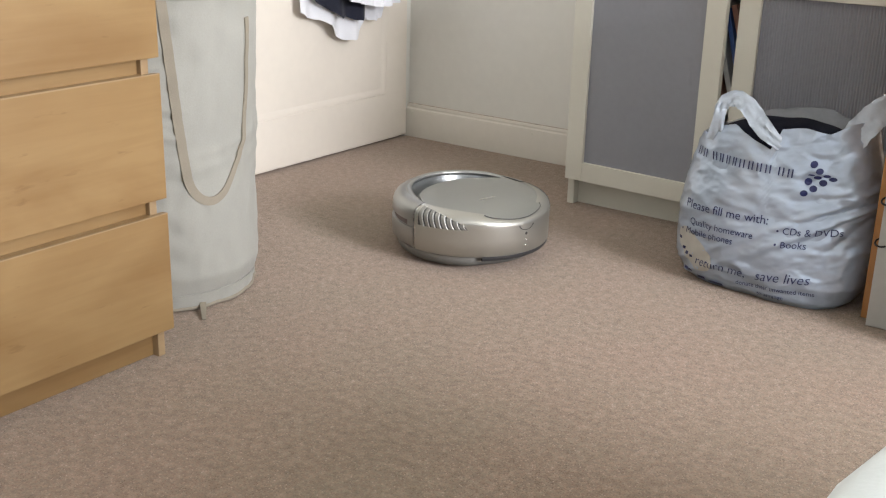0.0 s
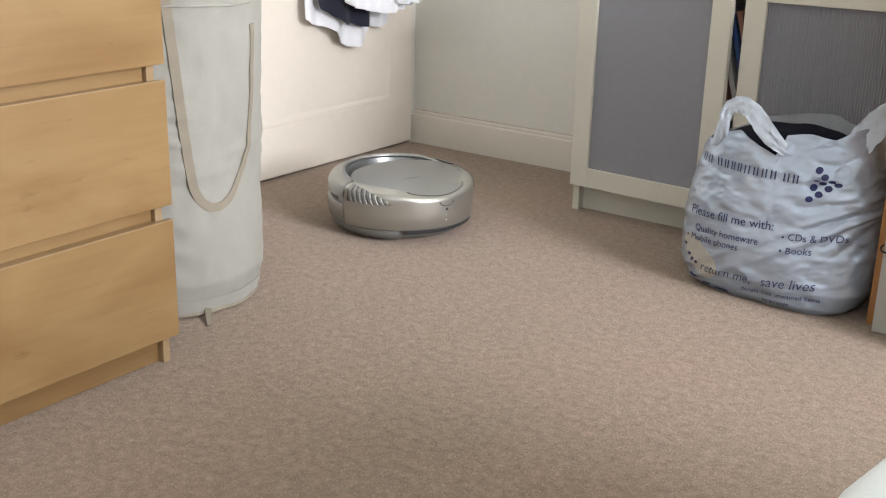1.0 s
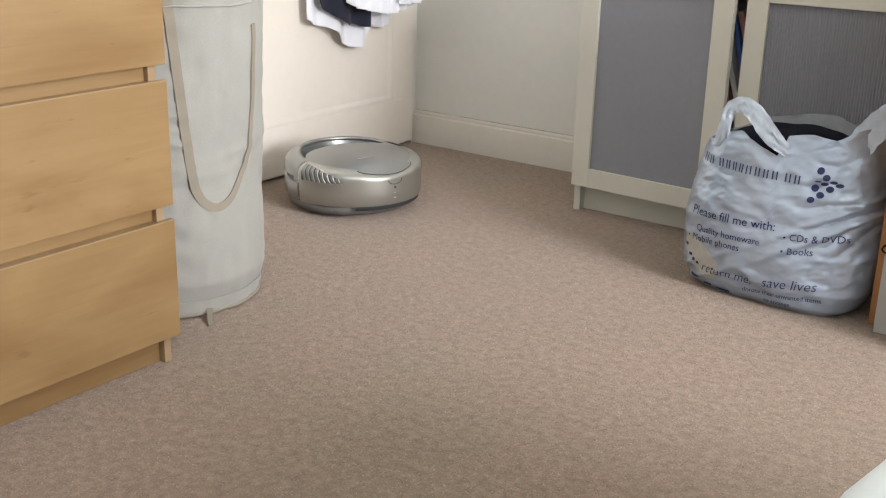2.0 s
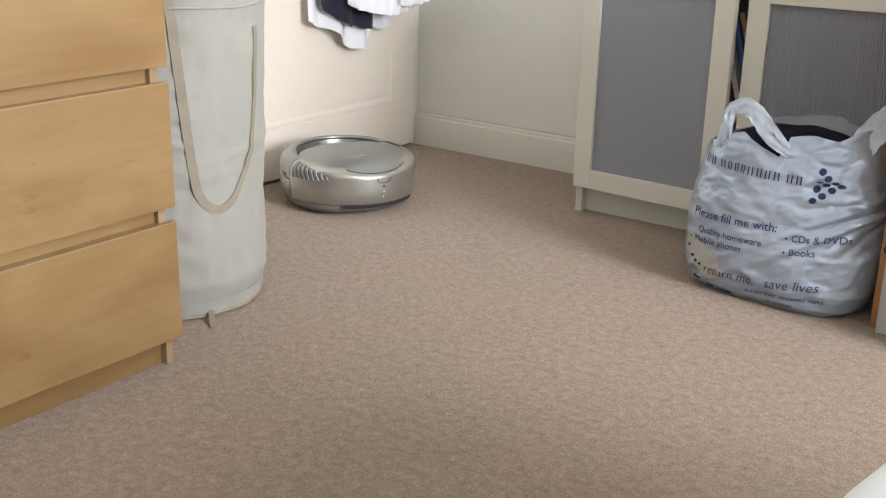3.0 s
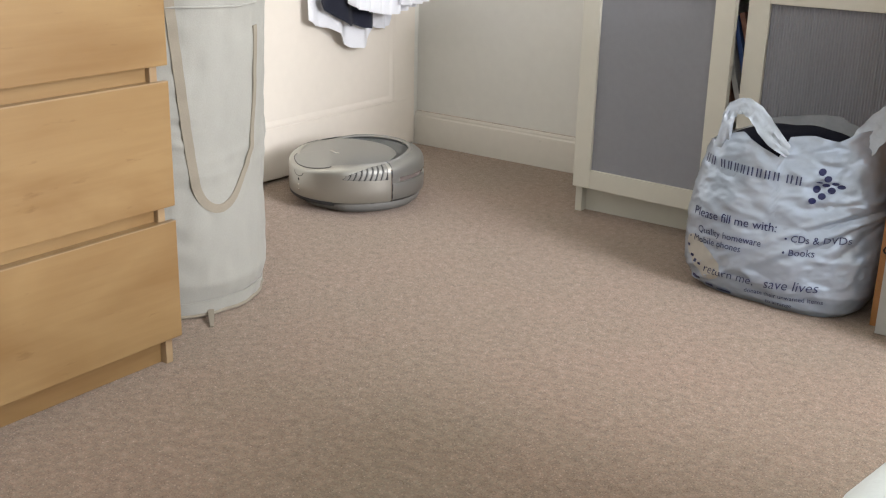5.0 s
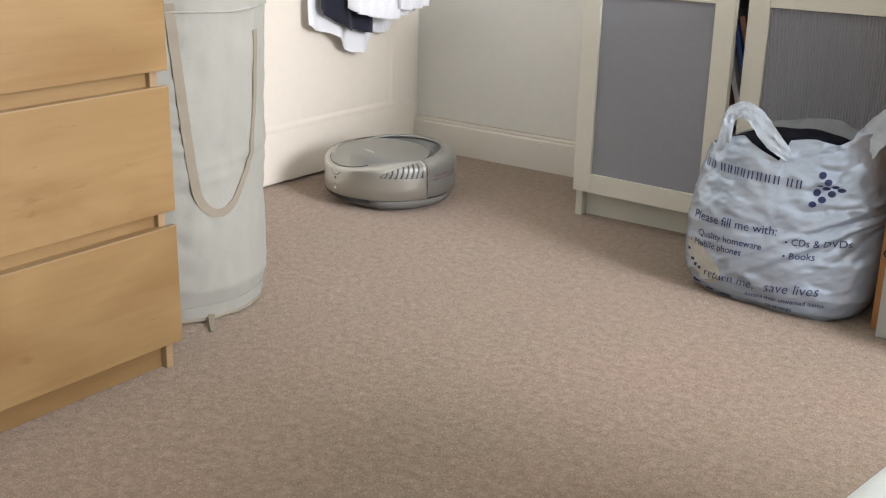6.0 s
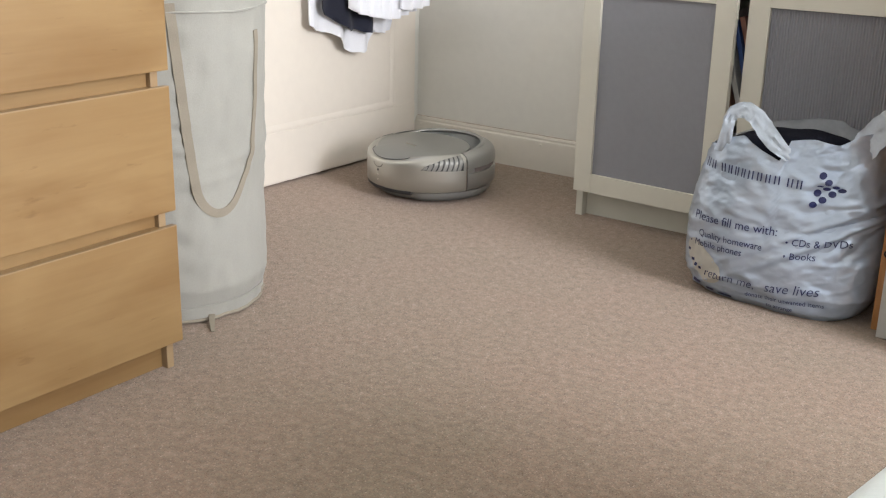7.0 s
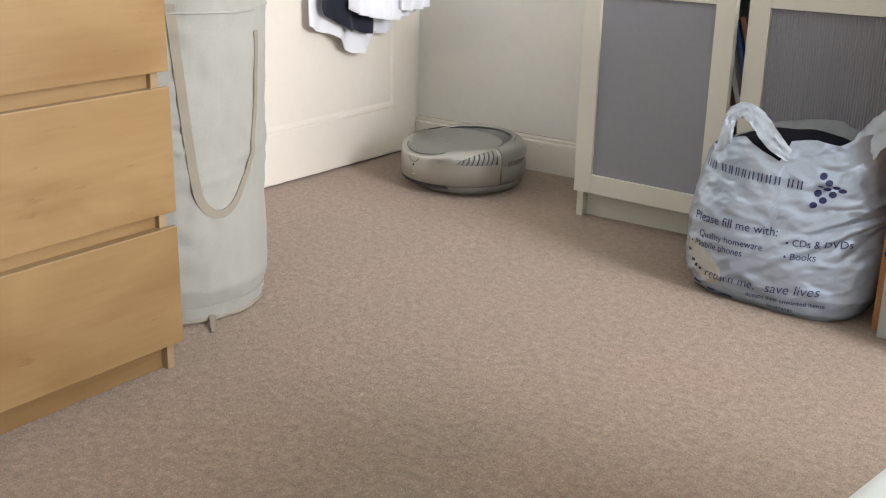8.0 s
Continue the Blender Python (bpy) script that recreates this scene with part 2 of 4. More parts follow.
PAPER_BLUE = material("cover_blue", (0.05, 0.10, 0.28), rough=0.4, vary=0.3, scale=20)
PAPER_RED = material("cover_orange", (0.27, 0.13, 0.09), rough=0.4, vary=0.3, scale=20)
PAPER_WHITE = material("cover_white", (0.55, 0.53, 0.50), rough=0.5, vary=0.2, scale=30)
# brown that stands in for shade in the gap above the skirting
GAP_SHADE = material("gap_shade_brown", (0.58, 0.50, 0.42), rough=0.8, vary=0.35, scale=30, fine=120)
GLASS = glass_material()


# ---- helpers ----
def mesh_object(name, bm, mat, smooth=False, angle=40):
    bmesh.ops.recalc_face_normals(bm, faces=bm.faces[:])
    me = bpy.data.meshes.new(name)
    if smooth:
        for f in bm.faces:
            f.smooth = True
        for e in bm.edges:
            if len(e.link_faces) == 2 and e.calc_face_angle(0) > radians(angle):
                e.smooth = False
    bm.to_mesh(me)
    bm.free()
    me.materials.append(mat)
    return new(name, me)


def part(name, bm, mat, parent, label="", smooth=False, angle=40):
    ob = mesh_object(name, bm, mat, smooth, angle)
    ob.parent = parent
    if label:
        tagged(ob, label)
    return ob


def thing(name, label, category, at=(0, 0, 0), turn=0, group="", kind=""):
    ob = new(name)
    ob.empty_display_size = 0.1
    ob.matrix_world = pose(*at, 0, 0, turn)
    return tagged(ob, label, category, group, kind)


def box(bm, x0, x1, y0, y1, z0, z1, bevel=0.0, seg=2):
    t = bmesh.new()
    bmesh.ops.create_cube(t, size=1)
    for v in t.verts:
        v.co = Vector(((x0 + x1) / 2 + v.co.x * (x1 - x0), (y0 + y1) / 2 + v.co.y * (y1 - y0), (z0 + z1) / 2 + v.co.z * (z1 - z0)))
    if bevel:
        bmesh.ops.bevel(t, geom=t.edges[:], offset=bevel, segments=seg, affect="EDGES", profile=0.6)
    me = bpy.data.meshes.new("tmp")
    t.to_mesh(me)
    t.free()
    bm.from_mesh(me)
    bpy.data.meshes.remove(me)
    return bm


def boxed(*a, **k):
    return box(bmesh.new(), *a, **k)


def grid(bm, points, closed_u=False, closed_v=False):
    """Faces over rows of points."""
    rows = [[bm.verts.new(p) for p in row] for row in points]
    nu, nv = len(rows), len(rows[0])
    for i in range(nu if closed_u else nu - 1):
        for j in range(nv if closed_v else nv - 1):
            bm.faces.new((rows[i][j], rows[(i + 1) % nu][j], rows[(i + 1) % nu][(j + 1) % nv], rows[i][(j + 1) % nv]))
    return rows


def lathe(bm, profile, steps=96, a0=0.0, a1=360.0, shape=None):
    """Turns (r, z) rows round z, from a0 to a1 degrees; shape may shift a point."""
    full = abs(a1 - a0) >= 359.9
    n = steps if full else steps + 1
    pts = []
    for i in range(n):
        a = radians(a0 + (a1 - a0) * i / steps)
        row = []
        for r, z in profile:
            if shape:
                r, z = shape(r, z, a)
            row.append(Vector((r * math.cos(a), r * math.sin(a), z)))
        pts.append(row)
    grid(bm, pts, closed_u=full)
    return bm


def thick_sheet(bm, points, push):
    """A closed cloth: a front of points and a back pushed along a vector."""
    front = grid(bm, points)
    back = grid(bm, [[p + push for p in row] for row in points])
    nu, nv = len(front), len(front[0])
    for j in range(nv - 1):
        bm.faces.new((front[0][j], front[0][j + 1], back[0][j + 1], back[0][j]))
        bm.faces.new((front[-1][j], front[-1][j + 1], back[-1][j + 1], back[-1][j]))
    for i in range(nu - 1):
        bm.faces.new((front[i][0], front[i + 1][0], back[i + 1][0], back[i][0]))
        bm.faces.new((front[i][-1], front[i + 1][-1], back[i + 1][-1], back[i][-1]))
    return bm


def tube(bm, path, radius, sides=8, closed=False):
    """A round bar along a path."""
    rings = []
    n = len(path)
    for i, p in enumerate(path):
        a = Vector(path[(i - 1) % n] if closed or i else path[0])
        b = Vector(path[(i + 1) % n] if closed or i < n - 1 else path[-1])
        d = (b - a).normalized()
        u = d.orthogonal().normalized() if not rings else (side - d * side.dot(d)).normalized()
        side = u
        w = d.cross(u)
        rings.append([Vector(p) + radius * (math.cos(2 * math.pi * k / sides) * u + math.sin(2 * math.pi * k / sides) * w) for k in range(sides)])
    g = grid(bm, rings, closed_u=closed, closed_v=True)
    if not closed:
        bm.faces.new(g[0])
        bm.faces.new(g[-1])
    return bm


def interp(x, xs, ys):
    return float(np.interp(x, xs, ys))


# ---- the room ----
X0, X1, Y0, Y1, ZC = -2.10, WALL_X, WALL_Y, 2.755, 2.45
NAILS = [(-1.636, 0.078), (-2.075, 0.078)]
DOOR_Y0, DOOR_Y1, DOOR_TOP = 1.965, 2.728, 2.0


def window(name, at, turn, width):
    """A framed window with two panes; its outside lies towards +x before the turn."""
    win = thing(name, "white framed window with two clear panes", "window", at, turn, kind="structure")
    h = width / 2
    bm = bmesh.new()
    for a, b in ((-h, -h + 0.05), (-0.025, 0.025), (h - 0.05, h)):
        box(bm, -0.03, 0.03, a, b, WIN_Z0, WIN_Z1, 0.004)
    for a, b in ((WIN_Z0, WIN_Z0 + 0.05), (WIN_Z1 - 0.05, WIN_Z1)):
        box(bm, -0.028, 0.028, -h + 0.05, -0.025, a, b, 0.004)
        box(bm, -0.028, 0.028, 0.025, h - 0.05, a, b, 0.004)
    part("window_frame", bm, TRIM_PAINT, win)
    part("window_sill", boxed(-0.24, -0.05, -h - 0.04, h + 0.04, WIN_Z0 - 0.03, WIN_Z0 - 0.002, 0.006), TRIM_PAINT, win)
    for a, b in ((-h + 0.05, -0.025), (0.025, h - 0.05)):
        p = part("pane", boxed(-0.003, 0.003, a, b, WIN_Z0 + 0.05, WIN_Z1 - 0.05), GLASS, win)
        p.visible_shadow = False


def room():
    floor = mesh_object("floor", boxed(X0 - 0.5, X1 + 0.2, Y0 - 0.2, Y1 + 0.2, -0.08, 0.0), CARPET)
    tagged(floor, "mottled beige-pink fitted carpet over the whole floor", "floor", kind="structure")
    ceiling = mesh_object("ceiling", boxed(X0 - 0.2, X1 + 0.2, Y0 - 0.2, Y1 + 0.2, ZC, ZC + 0.1), CEILING_PAINT)
    tagged(ceiling, "plain white painted ceiling", "ceiling", kind="structure")
    back = mesh_object("wall_north", boxed(X0 - 0.2, X1 + 0.2, Y1, Y1 + 0.2, 0, ZC), WALL_PAINT)
    tagged(back, "pale grey painted plaster wall behind the cupboard", "wall", kind="structure")
    bm = bmesh.new()
    box(bm, X0 - 0.14, X0, Y0, DOOR_Y0 - 0.005, 0, ZC)
    box(bm, X0 - 0.14, X0, DOOR_Y0 - 0.005, DOOR_Y1 + 0.004, DOOR_TOP + 0.006, ZC)
    box(bm, X0 - 0.14, X0, DOOR_Y1 + 0.004, Y1, 0, ZC)
    west = mesh_object("wall_west", bm, WALL_PAINT)
    tagged(west, "pale grey painted wall with a doorway", "wall", kind="structure")
    landing = mesh_object("wall_landing", boxed(X0 - 0.6, X0 - 0.5, 1.6, Y1 + 0.2, 0, ZC), WALL_PAINT)
    tagged(landing, "plain wall of the landing behind the door", "wall", kind="structure")
    # unseen wall, opened for the added fill light
    bm = bmesh.new()
    box(bm, X0 - 0.2, FILL_WIN_X0, Y0 - 0.2, Y0, 0, ZC)
    box(bm, FILL_WIN_X1, X1 + 0.2, Y0 - 0.2, Y0, 0, ZC)
    box(bm, FILL_WIN_X0, FILL_WIN_X1, Y0 - 0.2, Y0, 0, WIN_Z0)
    box(bm, FILL_WIN_X0, FILL_WIN_X1, Y0 - 0.2, Y0, WIN_Z1, ZC)
    south = mesh_object("wall_south", bm, WALL_PAINT)
    tagged(south, "pale painted wall with a window", "wall", kind="structure")
    bm = bmesh.new()
    box(bm, X1, X1 + 0.2, Y0, WIN_Y0, 0, ZC)
    box(bm, X1, X1 + 0.2, WIN_Y1, Y1, 0, ZC)
    box(bm, X1, X1 + 0.2, WIN_Y0, WIN_Y1, 0, WIN_Z0)
    box(bm, X1, X1 + 0.2, WIN_Y0, WIN_Y1, WIN_Z1, ZC)
    east = mesh_object("wall_east", bm, WALL_PAINT)
    tagged(east, "pale painted wall with a window", "wall", kind="structure")
    window("window_1", (X1 + 0.15, (WIN_Y0 + WIN_Y1) / 2, 0), 0, WIN_Y1 - WIN_Y0)
    # added window round the fill light, behind the camera
    window("fill_window", ((FILL_WIN_X0 + FILL_WIN_X1) / 2, Y0 - 0.15, 0), -90, FILL_WIN_X1 - FILL_WIN_X0)
    # skirting board along the north wall, with a small rounded bead on top
    bm = bmesh.new()
    prof = [(0.0, 0.0), (0.015, 0.0), (0.0152, 0.082), (0.0135, 0.088), (0.0095, 0.0915), (0.0095, 0.097), (0.006, 0.1015), (0.0, 0.103)]
    rows = []
    for i in range(40):
        x = X0 + (X1 - X0) * i / 39
        rows.append([Vector((x, Y1 - d + 0.0006 * noise.noise((x * 6, d * 20, 0)), z + 0.0008 * noise.noise((x * 4, 3, 1)))) for d, z in prof])
    grid(bm, rows)
    sk = mesh_object("baseboard", bm, TRIM_PAINT, True, 30)
    tagged(sk, "cream painted skirting board with a moulded top edge", "skirting board", kind="structure")
    # thin brown strip painted as the shadow gap between skirting and wall
    line = boxed(X0 + 0.003, X1, Y1 - 0.0042, Y1 - 0.0005, 0.1026, 0.1046, 0.0005)
    part("gap_shade_line", line, GAP_SHADE, sk, "brownish strip for the shade of the gap along the top")
    # painted-over nail heads
    for x, z in NAILS:
        bm = bmesh.new()
        bmesh.ops.create_uvsphere(bm, u_segments=12, v_segments=8, radius=0.0042)
        for v in bm.verts:
            v.co = Vector((x + v.co.x, Y1 - 0.0148 + v.co.y * 0.5, z + v.co.z))
        part("nail_head", bm, TRIM_PAINT, sk, smooth=True)


def carpet_pile():
    """Short cut-pile tufts over the open part of the floor."""
    rng = np.random.default_rng(5)
    step = 0.0033
    gx, gy = np.meshgrid(np.arange(-2.085, 0.05, step), np.arange(0.25, 2.735, step))
    x = gx.ravel() + rng.uniform(-0.45, 0.45, gx.size) * step
    y = gy.ravel() + rng.uniform(-0.45, 0.45, gx.size) * step
    keep = (x > -1.62 * y - 0.1) & (x < -0.18 * y + 0.08) & ~((y > 2.48) & (x > -1.32)) & ~((x < -1.43) & (y < 1.12))
    x, y = x[keep], y[keep]
    n = x.size
    turn = rng.uniform(0, 2 * np.pi, n)
    rad = rng.uniform(0.0024, 0.0036, n)
    co = np.zeros((n, 4, 3))
    for k in range(3):
        a = turn + k * 2 * np.pi / 3
        co[:, k, 0], co[:, k, 1], co[:, k, 2] = x + rad * np.cos(a), y + rad * np.sin(a), -0.0006
    co[:, 3, 0] = x + rng.uniform(-0.0014, 0.0014, n)
    co[:, 3, 1] = y + rng.uniform(-0.0014, 0.0014, n)
    co[:, 3, 2] = rng.uniform(0.0005, 0.0010, n)
    base = np.arange(n)[:, None] * 4
    tris = (base + np.array([[0, 1, 3, 1, 2, 3, 2, 0, 3]])).reshape(-1)
    me = bpy.data.meshes.new("carpet_pile")
    me.vertices.add(n * 4)
    me.vertices.foreach_set("co", co.reshape(-1))
    me.loops.add(n * 9)
    me.loops.foreach_set("vertex_index", tris.astype(np.int32))
    me.polygons.add(n * 3)
    me.polygons.foreach_set("loop_start", (np.arange(n * 3) * 3).astype(np.int32))
    me.update(calc_edges=True)
    me.materials.append(CARPET_TUFT)
    tagged(new("carpet_pile", me), "short beige-pink cut pile of the fitted carpet", "carpet", kind="stuff")


def door():
    d = thing("door_1", "cream gloss-painted panelled door, closed, with a worn lower edge", "door", (X0, 0, 0), kind="structure")
    f = 0.008  # face of the leaf
    t = -0.03
    rail_top, stile = 0.150, 0.098
    bm = bmesh.new()
    # bottom rail, with an uneven lower edge
    n = 60
    pts = []
    for i in range(n + 1):
        y = DOOR_Y0 + (DOOR_Y1 - DOOR_Y0) * i / n
        low = 0.0075 + 0.0015 * noise.noise((y * 30, 0, 0)) - 0.001 * (y - DOOR_Y0)
        if y > DOOR_Y1 - 0.04:
            low += 0.004 * abs(noise.noise((y * 90, 4, 0)))
        pts.append([Vector((t, y, low)), Vector((f - 0.002, y, low)), Vector((f, y, low + 0.003)), Vector((f, y, rail_top - 0.002)), Vector((f - 0.002, y, rail_top)), Vector((t, y, rail_top))])
    rows = grid(bm, pts, closed_v=True)
    bm.faces.new(rows[0])
    bm.faces.new(rows[-1])
    part("bottom_rail", bm, DOOR_PAINT, d, smooth=True, angle=30)
    part("stile", boxed(t, f - 0.0005, DOOR_Y1 - stile, DOOR_Y1, rail_top - 0.002, DOOR_TOP, 0.002), DOOR_PAINT, d)
    part("stile", boxed(t, f - 0.0005, DOOR_Y0, DOOR_Y0 + stile, rail_top - 0.002, DOOR_TOP, 0.002), DOOR_PAINT, d)
    part("middle_rail", boxed(t, f - 0.001, DOOR_Y0 + stile, DOOR_Y1 - stile, 0.85, 1.03, 0.002), DOOR_PAINT, d)
    part("top_rail", boxed(t, f - 0.001, DOOR_Y0 + stile, DOOR_Y1 - stile, 1.90, DOOR_TOP, 0.002), DOOR_PAINT, d)
    for z0, z1 in ((rail_top, 0.85), (1.03, 1.90)):
        p = part("panel", boxed(t + 0.004, f - 0.007, DOOR_Y0 + stile - 0.002, DOOR_Y1 - stile + 0.002, z0 - 0.002, z1 + 0.002), DOOR_PAINT, d)
        # bead round the panel: a shallow sloping frame
        bm = bmesh.new()
        ya, yb = DOOR_Y0 + stile, DOOR_Y1 - stile
        loops = []
        for inset, x in ((0.0, f - 0.001), (0.004, f - 0.0004), (0.010, f - 0.002), (0.018, f - 0.0068)):
            loops.append([Vector((x, ya + inset, z0 + inset)), Vector((x, yb - inset, z0 + inset)), Vector((x, yb - inset, z1 - inset)), Vector((x, ya + inset, z1 - inset))])
        grid(bm, loops, closed_v=True)
        part("moulding", bm, DOOR_PAINT, d, smooth=True, angle=50)
    bm = bmesh.new()
    tube(bm, [(f, DOOR_Y0 + 0.06, 1.0), (f + 0.05, DOOR_Y0 + 0.06, 1.0)], 0.012, 16)
    bmesh.ops.create_uvsphere(bm, u_segments=20, v_segments=12, radius=0.026, matrix=Matrix.Translation((f + 0.06, DOOR_Y0 + 0.06, 1.0)))
    part("door_knob", bm, CHROME, d, smooth=True)


# ---- chest of drawers ----
def chest():
    FX = -1.383   # face of the drawer fronts
    YR, YL = 1.1635, 0.3635
    c = thing("chest_of_drawers", "birch-veneered chest with four wide handleless drawers", "chest of drawers", (FX, YR, 0), 0.3)
    W = YL - YR
    top = 0.985
    for name, a, b in (("side_panel", -0.027, -0.0125), ("side_panel", W + 0.0125, W + 0.027)):
        part(name, boxed(-0.47, -0.012, a, b, 0.0, top - 0.02, 0.0015), BIRCH_EDGE, c)
    part("top_panel", boxed(-0.475, 0.001, W, 0, top - 0.0185, top, 0.002), BIRCH, c)
    part("back_panel", boxed(-0.475, -0.4705, W + 0.01, -0.01, 0.02, top - 0.02), BIRCH, c)
    part("plinth", boxed(-0.043, -0.0255, W + 0.0275, -0.0275, 0.001, 0.062), BIRCH, c)
    for k in range(4):
        z0 = 0.0480 + k * 0.2305
        bm = boxed(-0.0120, 0.0, W, 0.0, z0, z0 + 0.2055, 0.0018)
        box(bm, -0.0215, -0.0122, W + 0.0285, -0.0285, z0 + 0.006, z0 + 0.2050)
        fr = part("drawer_front", bm, BIRCH, c)
        # narrow pale strip that paints the highlight on the front's upper edge
        part("edge_strip", boxed(-0.004, 0.0004, W + 0.001, -0.001, z0 + 0.2040, z0 + 0.2059), BIRCH_EDGE, fr)
        # recessed rail that shows in the gap above, and the drawer box behind
        part("rail", boxed(-0.060, -0.0218, W + 0.0275, -0.0275, z0 + 0.165, z0 + 0.232), BIRCH, c)
        part("drawer_box", boxed(-0.45, -0.0605, W + 0.05, -0.05, z0 + 0.012, z0 + 0.16), BIRCH_EDGE, c)


# ---- laundry hamper ----
def hamper():
    cx, cy = -1.682, 1.383
    h = thing("laundry_hamper", "tall round cream canvas laundry hamper with a long hanging handle", "laundry hamper", (cx, cy, 0))

    def a_near(a, deg):
        # turn from a bearing, in radians
        return (a - radians(deg) + math.pi) % (2 * math.pi) - math.pi

    def radius(a, z):
        r = interp(z, [0.0, 0.012, 0.030, 0.045, 0.065, 0.10, 0.16, 0.25, 0.33, 0.36, 0.45, 0.66], [0.1855, 0.1870, 0.1885, 0.1935, 0.1985, 0.1965, 0.1955, 0.1985, 0.2035, 0.2040, 0.2055, 0.2150])
        r += 0.0050 * noise.noise((2.2 * math.cos(a), 2.2 * math.sin(a), z * 5)) + 0.0028 * noise.noise((6 * math.cos(a), 6 * math.sin(a), z * 16))
        r += 0.0016 * noise.noise((13 * math.cos(a), 13 * math.sin(a), z * 30)) - 0.0022 * abs(noise.noise((4 * math.cos(a) + z * 3, 4 * math.sin(a), z * 11)))
        r += 0.003 * math.exp(-((z - 0.29 - 0.03 * math.sin(a + 0.5)) / 0.012) ** 2) * (0.6 + 0.4 * math.sin(3 * a))
        r += 0.002 * math.exp(-((z - 0.262 - 0.02 * math.sin(a + 1)) / 0.01) ** 2)
        r += 0.0018 * math.exp(-((z - 0.318 - 0.035 * math.sin(a - 0.25)) / 0.007) ** 2) * math.exp(-(a_near(a, 8) / 0.7) ** 2)
        r += 0.0016 * math.sin(z * 120 + 3 * a) * math.exp(-(a_near(a, -31) / 0.12) ** 2)
        r += 0.0022 * math.sin(z * 260 + 9 * a) * math.exp(-((a_near(a, -33)) / 0.16) ** 2 - ((z - 0.36) / 0.05) ** 2)
        return r

    def at(a, z, out=0.0):
        r = radius(a, z) + out
        return Vector((r * math.cos(a), r * math.sin(a), z))

    bm = bmesh.new()
    zs = [0.032 + (0.66 - 0.032) * k / 96 for k in range(97)]
    grid(bm, [[at(2 * math.pi * i / 140, z) for z in zs] for i in range(140)], closed_u=True)
    inner = [0.66, 0.655, 0.4, 0.03]
    grid(bm, [[Vector((0.185 * math.cos(2 * math.pi * i / 140), 0.185 * math.sin(2 * math.pi * i / 140), z)) for z in inner] for i in range(140)], closed_u=True)
    bmesh.ops.remove_doubles(bm, verts=bm.verts[:], dist=0.0001)
    part("canvas_body", bm, CANVAS, h, smooth=True, angle=70)
    # band round the base with a stitched hem
    bm = bmesh.new()
    zs = [0.004, 0.006, 0.010, 0.016, 0.024, 0.031, 0.033, 0.032]
    grid(bm, [[at(2 * math.pi * i / 140, z, 0.0026 if k < 7 else -0.004) for k, z in enumerate(zs)] for i in range(140)], closed_u=True)
    part("base_band", bm, CANVAS, h, "cream canvas band round the base", smooth=True, angle=60)
    bm = bmesh.new()
    tube(bm, [at(2 * math.pi * i / 120, 0.006, 0.0030) for i in range(120)], 0.0034, 8, closed=True)
    part("piping", bm, STRAP, h, "rolled canvas piping round the foot", smooth=True)
    bm = bmesh.new()
    bmesh.ops.create_circle(bm, cap_ends=True, segments=80, radius=0.19, matrix=Matrix.Translation((0, 0, 0.005)))
    part("base", bm, STRAP, h)
    # stitched seam near the rim and a vertical seam
    bm = bmesh.new()
    tube(bm, [at(2 * math.pi * i / 140, 0.576 + 0.004 * math.sin(i / 9), 0.0008) for i in range(140)], 0.0022, 6, closed=True)
    part("rim_seam", bm, CANVAS, h, smooth=True)
    # strap handle: a long loop
    ctrl = [(-31.5, 0.60, 0.0), (-30.8, 0.566, 0.0), (-29.6, 0.518, 0.0), (-28.4, 0.469, 0.0), (-27.2, 0.419, 0.05), (-25.9, 0.369, 0.1), (-23.9, 0.306, 0.15), (-22.2, 0.258, 0.2), (-18.4, 0.229, 0.3), (-10.8, 0.2085, 0.4), (-1.9, 0.214, 0.6), (5.6, 0.240, 0.8), (11.8, 0.284, 1.0), (15.4, 0.325, 1.2), (18.2, 0.377, 1.3), (18.6, 0.430, 1.3), (18.0, 0.492, 1.2), (17.2, 0.546, 0.8)]
    n = 80
    ts = np.linspace(0, len(ctrl) - 1, n)
    idx = range(len(ctrl))
    av = [np.interp(t, idx, [q[0] for q in ctrl]) for t in ts]
    zv = [np.interp(t, idx, [q[1] for q in ctrl]) for t in ts]
    wv = [np.interp(t, idx, [q[2] for q in ctrl]) for t in ts]
    ker = np.array([1, 2, 3, 4, 3, 2, 1]) / 16
    av, zv = [np.convolve(np.pad(v, 3, mode="edge"), ker, "valid") for v in (av, zv)]
    pts = []
    for k in range(n):
        a, z, w = radians(av[k]), zv[k], wv[k]
        p = at(a, z, 0.0012 + 0.0004 * w)
        k0, k1 = max(0, k - 1), min(n - 1, k + 1)
        d = (at(radians(av[k1]), zv[k1]) - at(radians(av[k0]), zv[k0])).normalized()
        nrm = Vector((math.cos(a), math.sin(a), 0))
        s = d.cross(nrm).normalized()
        tw = -0.08 * w
        s = (s * math.cos(tw) + nrm * math.sin(tw)).normalized()
        m = d.cross(s).normalized()
        hw = 0.0088 - 0.0016 * min(1, w)
        pts.append([p - s * hw - m * 0.001, p + s * hw - m * 0.001, p + s * hw + m * 0.001, p - s * hw + m * 0.001])
    bm = bmesh.new()
    g = grid(bm, pts, closed_v=True)
    bm.faces.new(g[0])
    bm.faces.new(g[-1])
    part("handle", bm, STRAP, h, "long beige canvas tape handle, hanging in a loop", smooth=True, angle=50)
    # small tape loop at the foot
    a = radians(-15.5)
    pts = []
    for k in range(14):
        s = k / 13
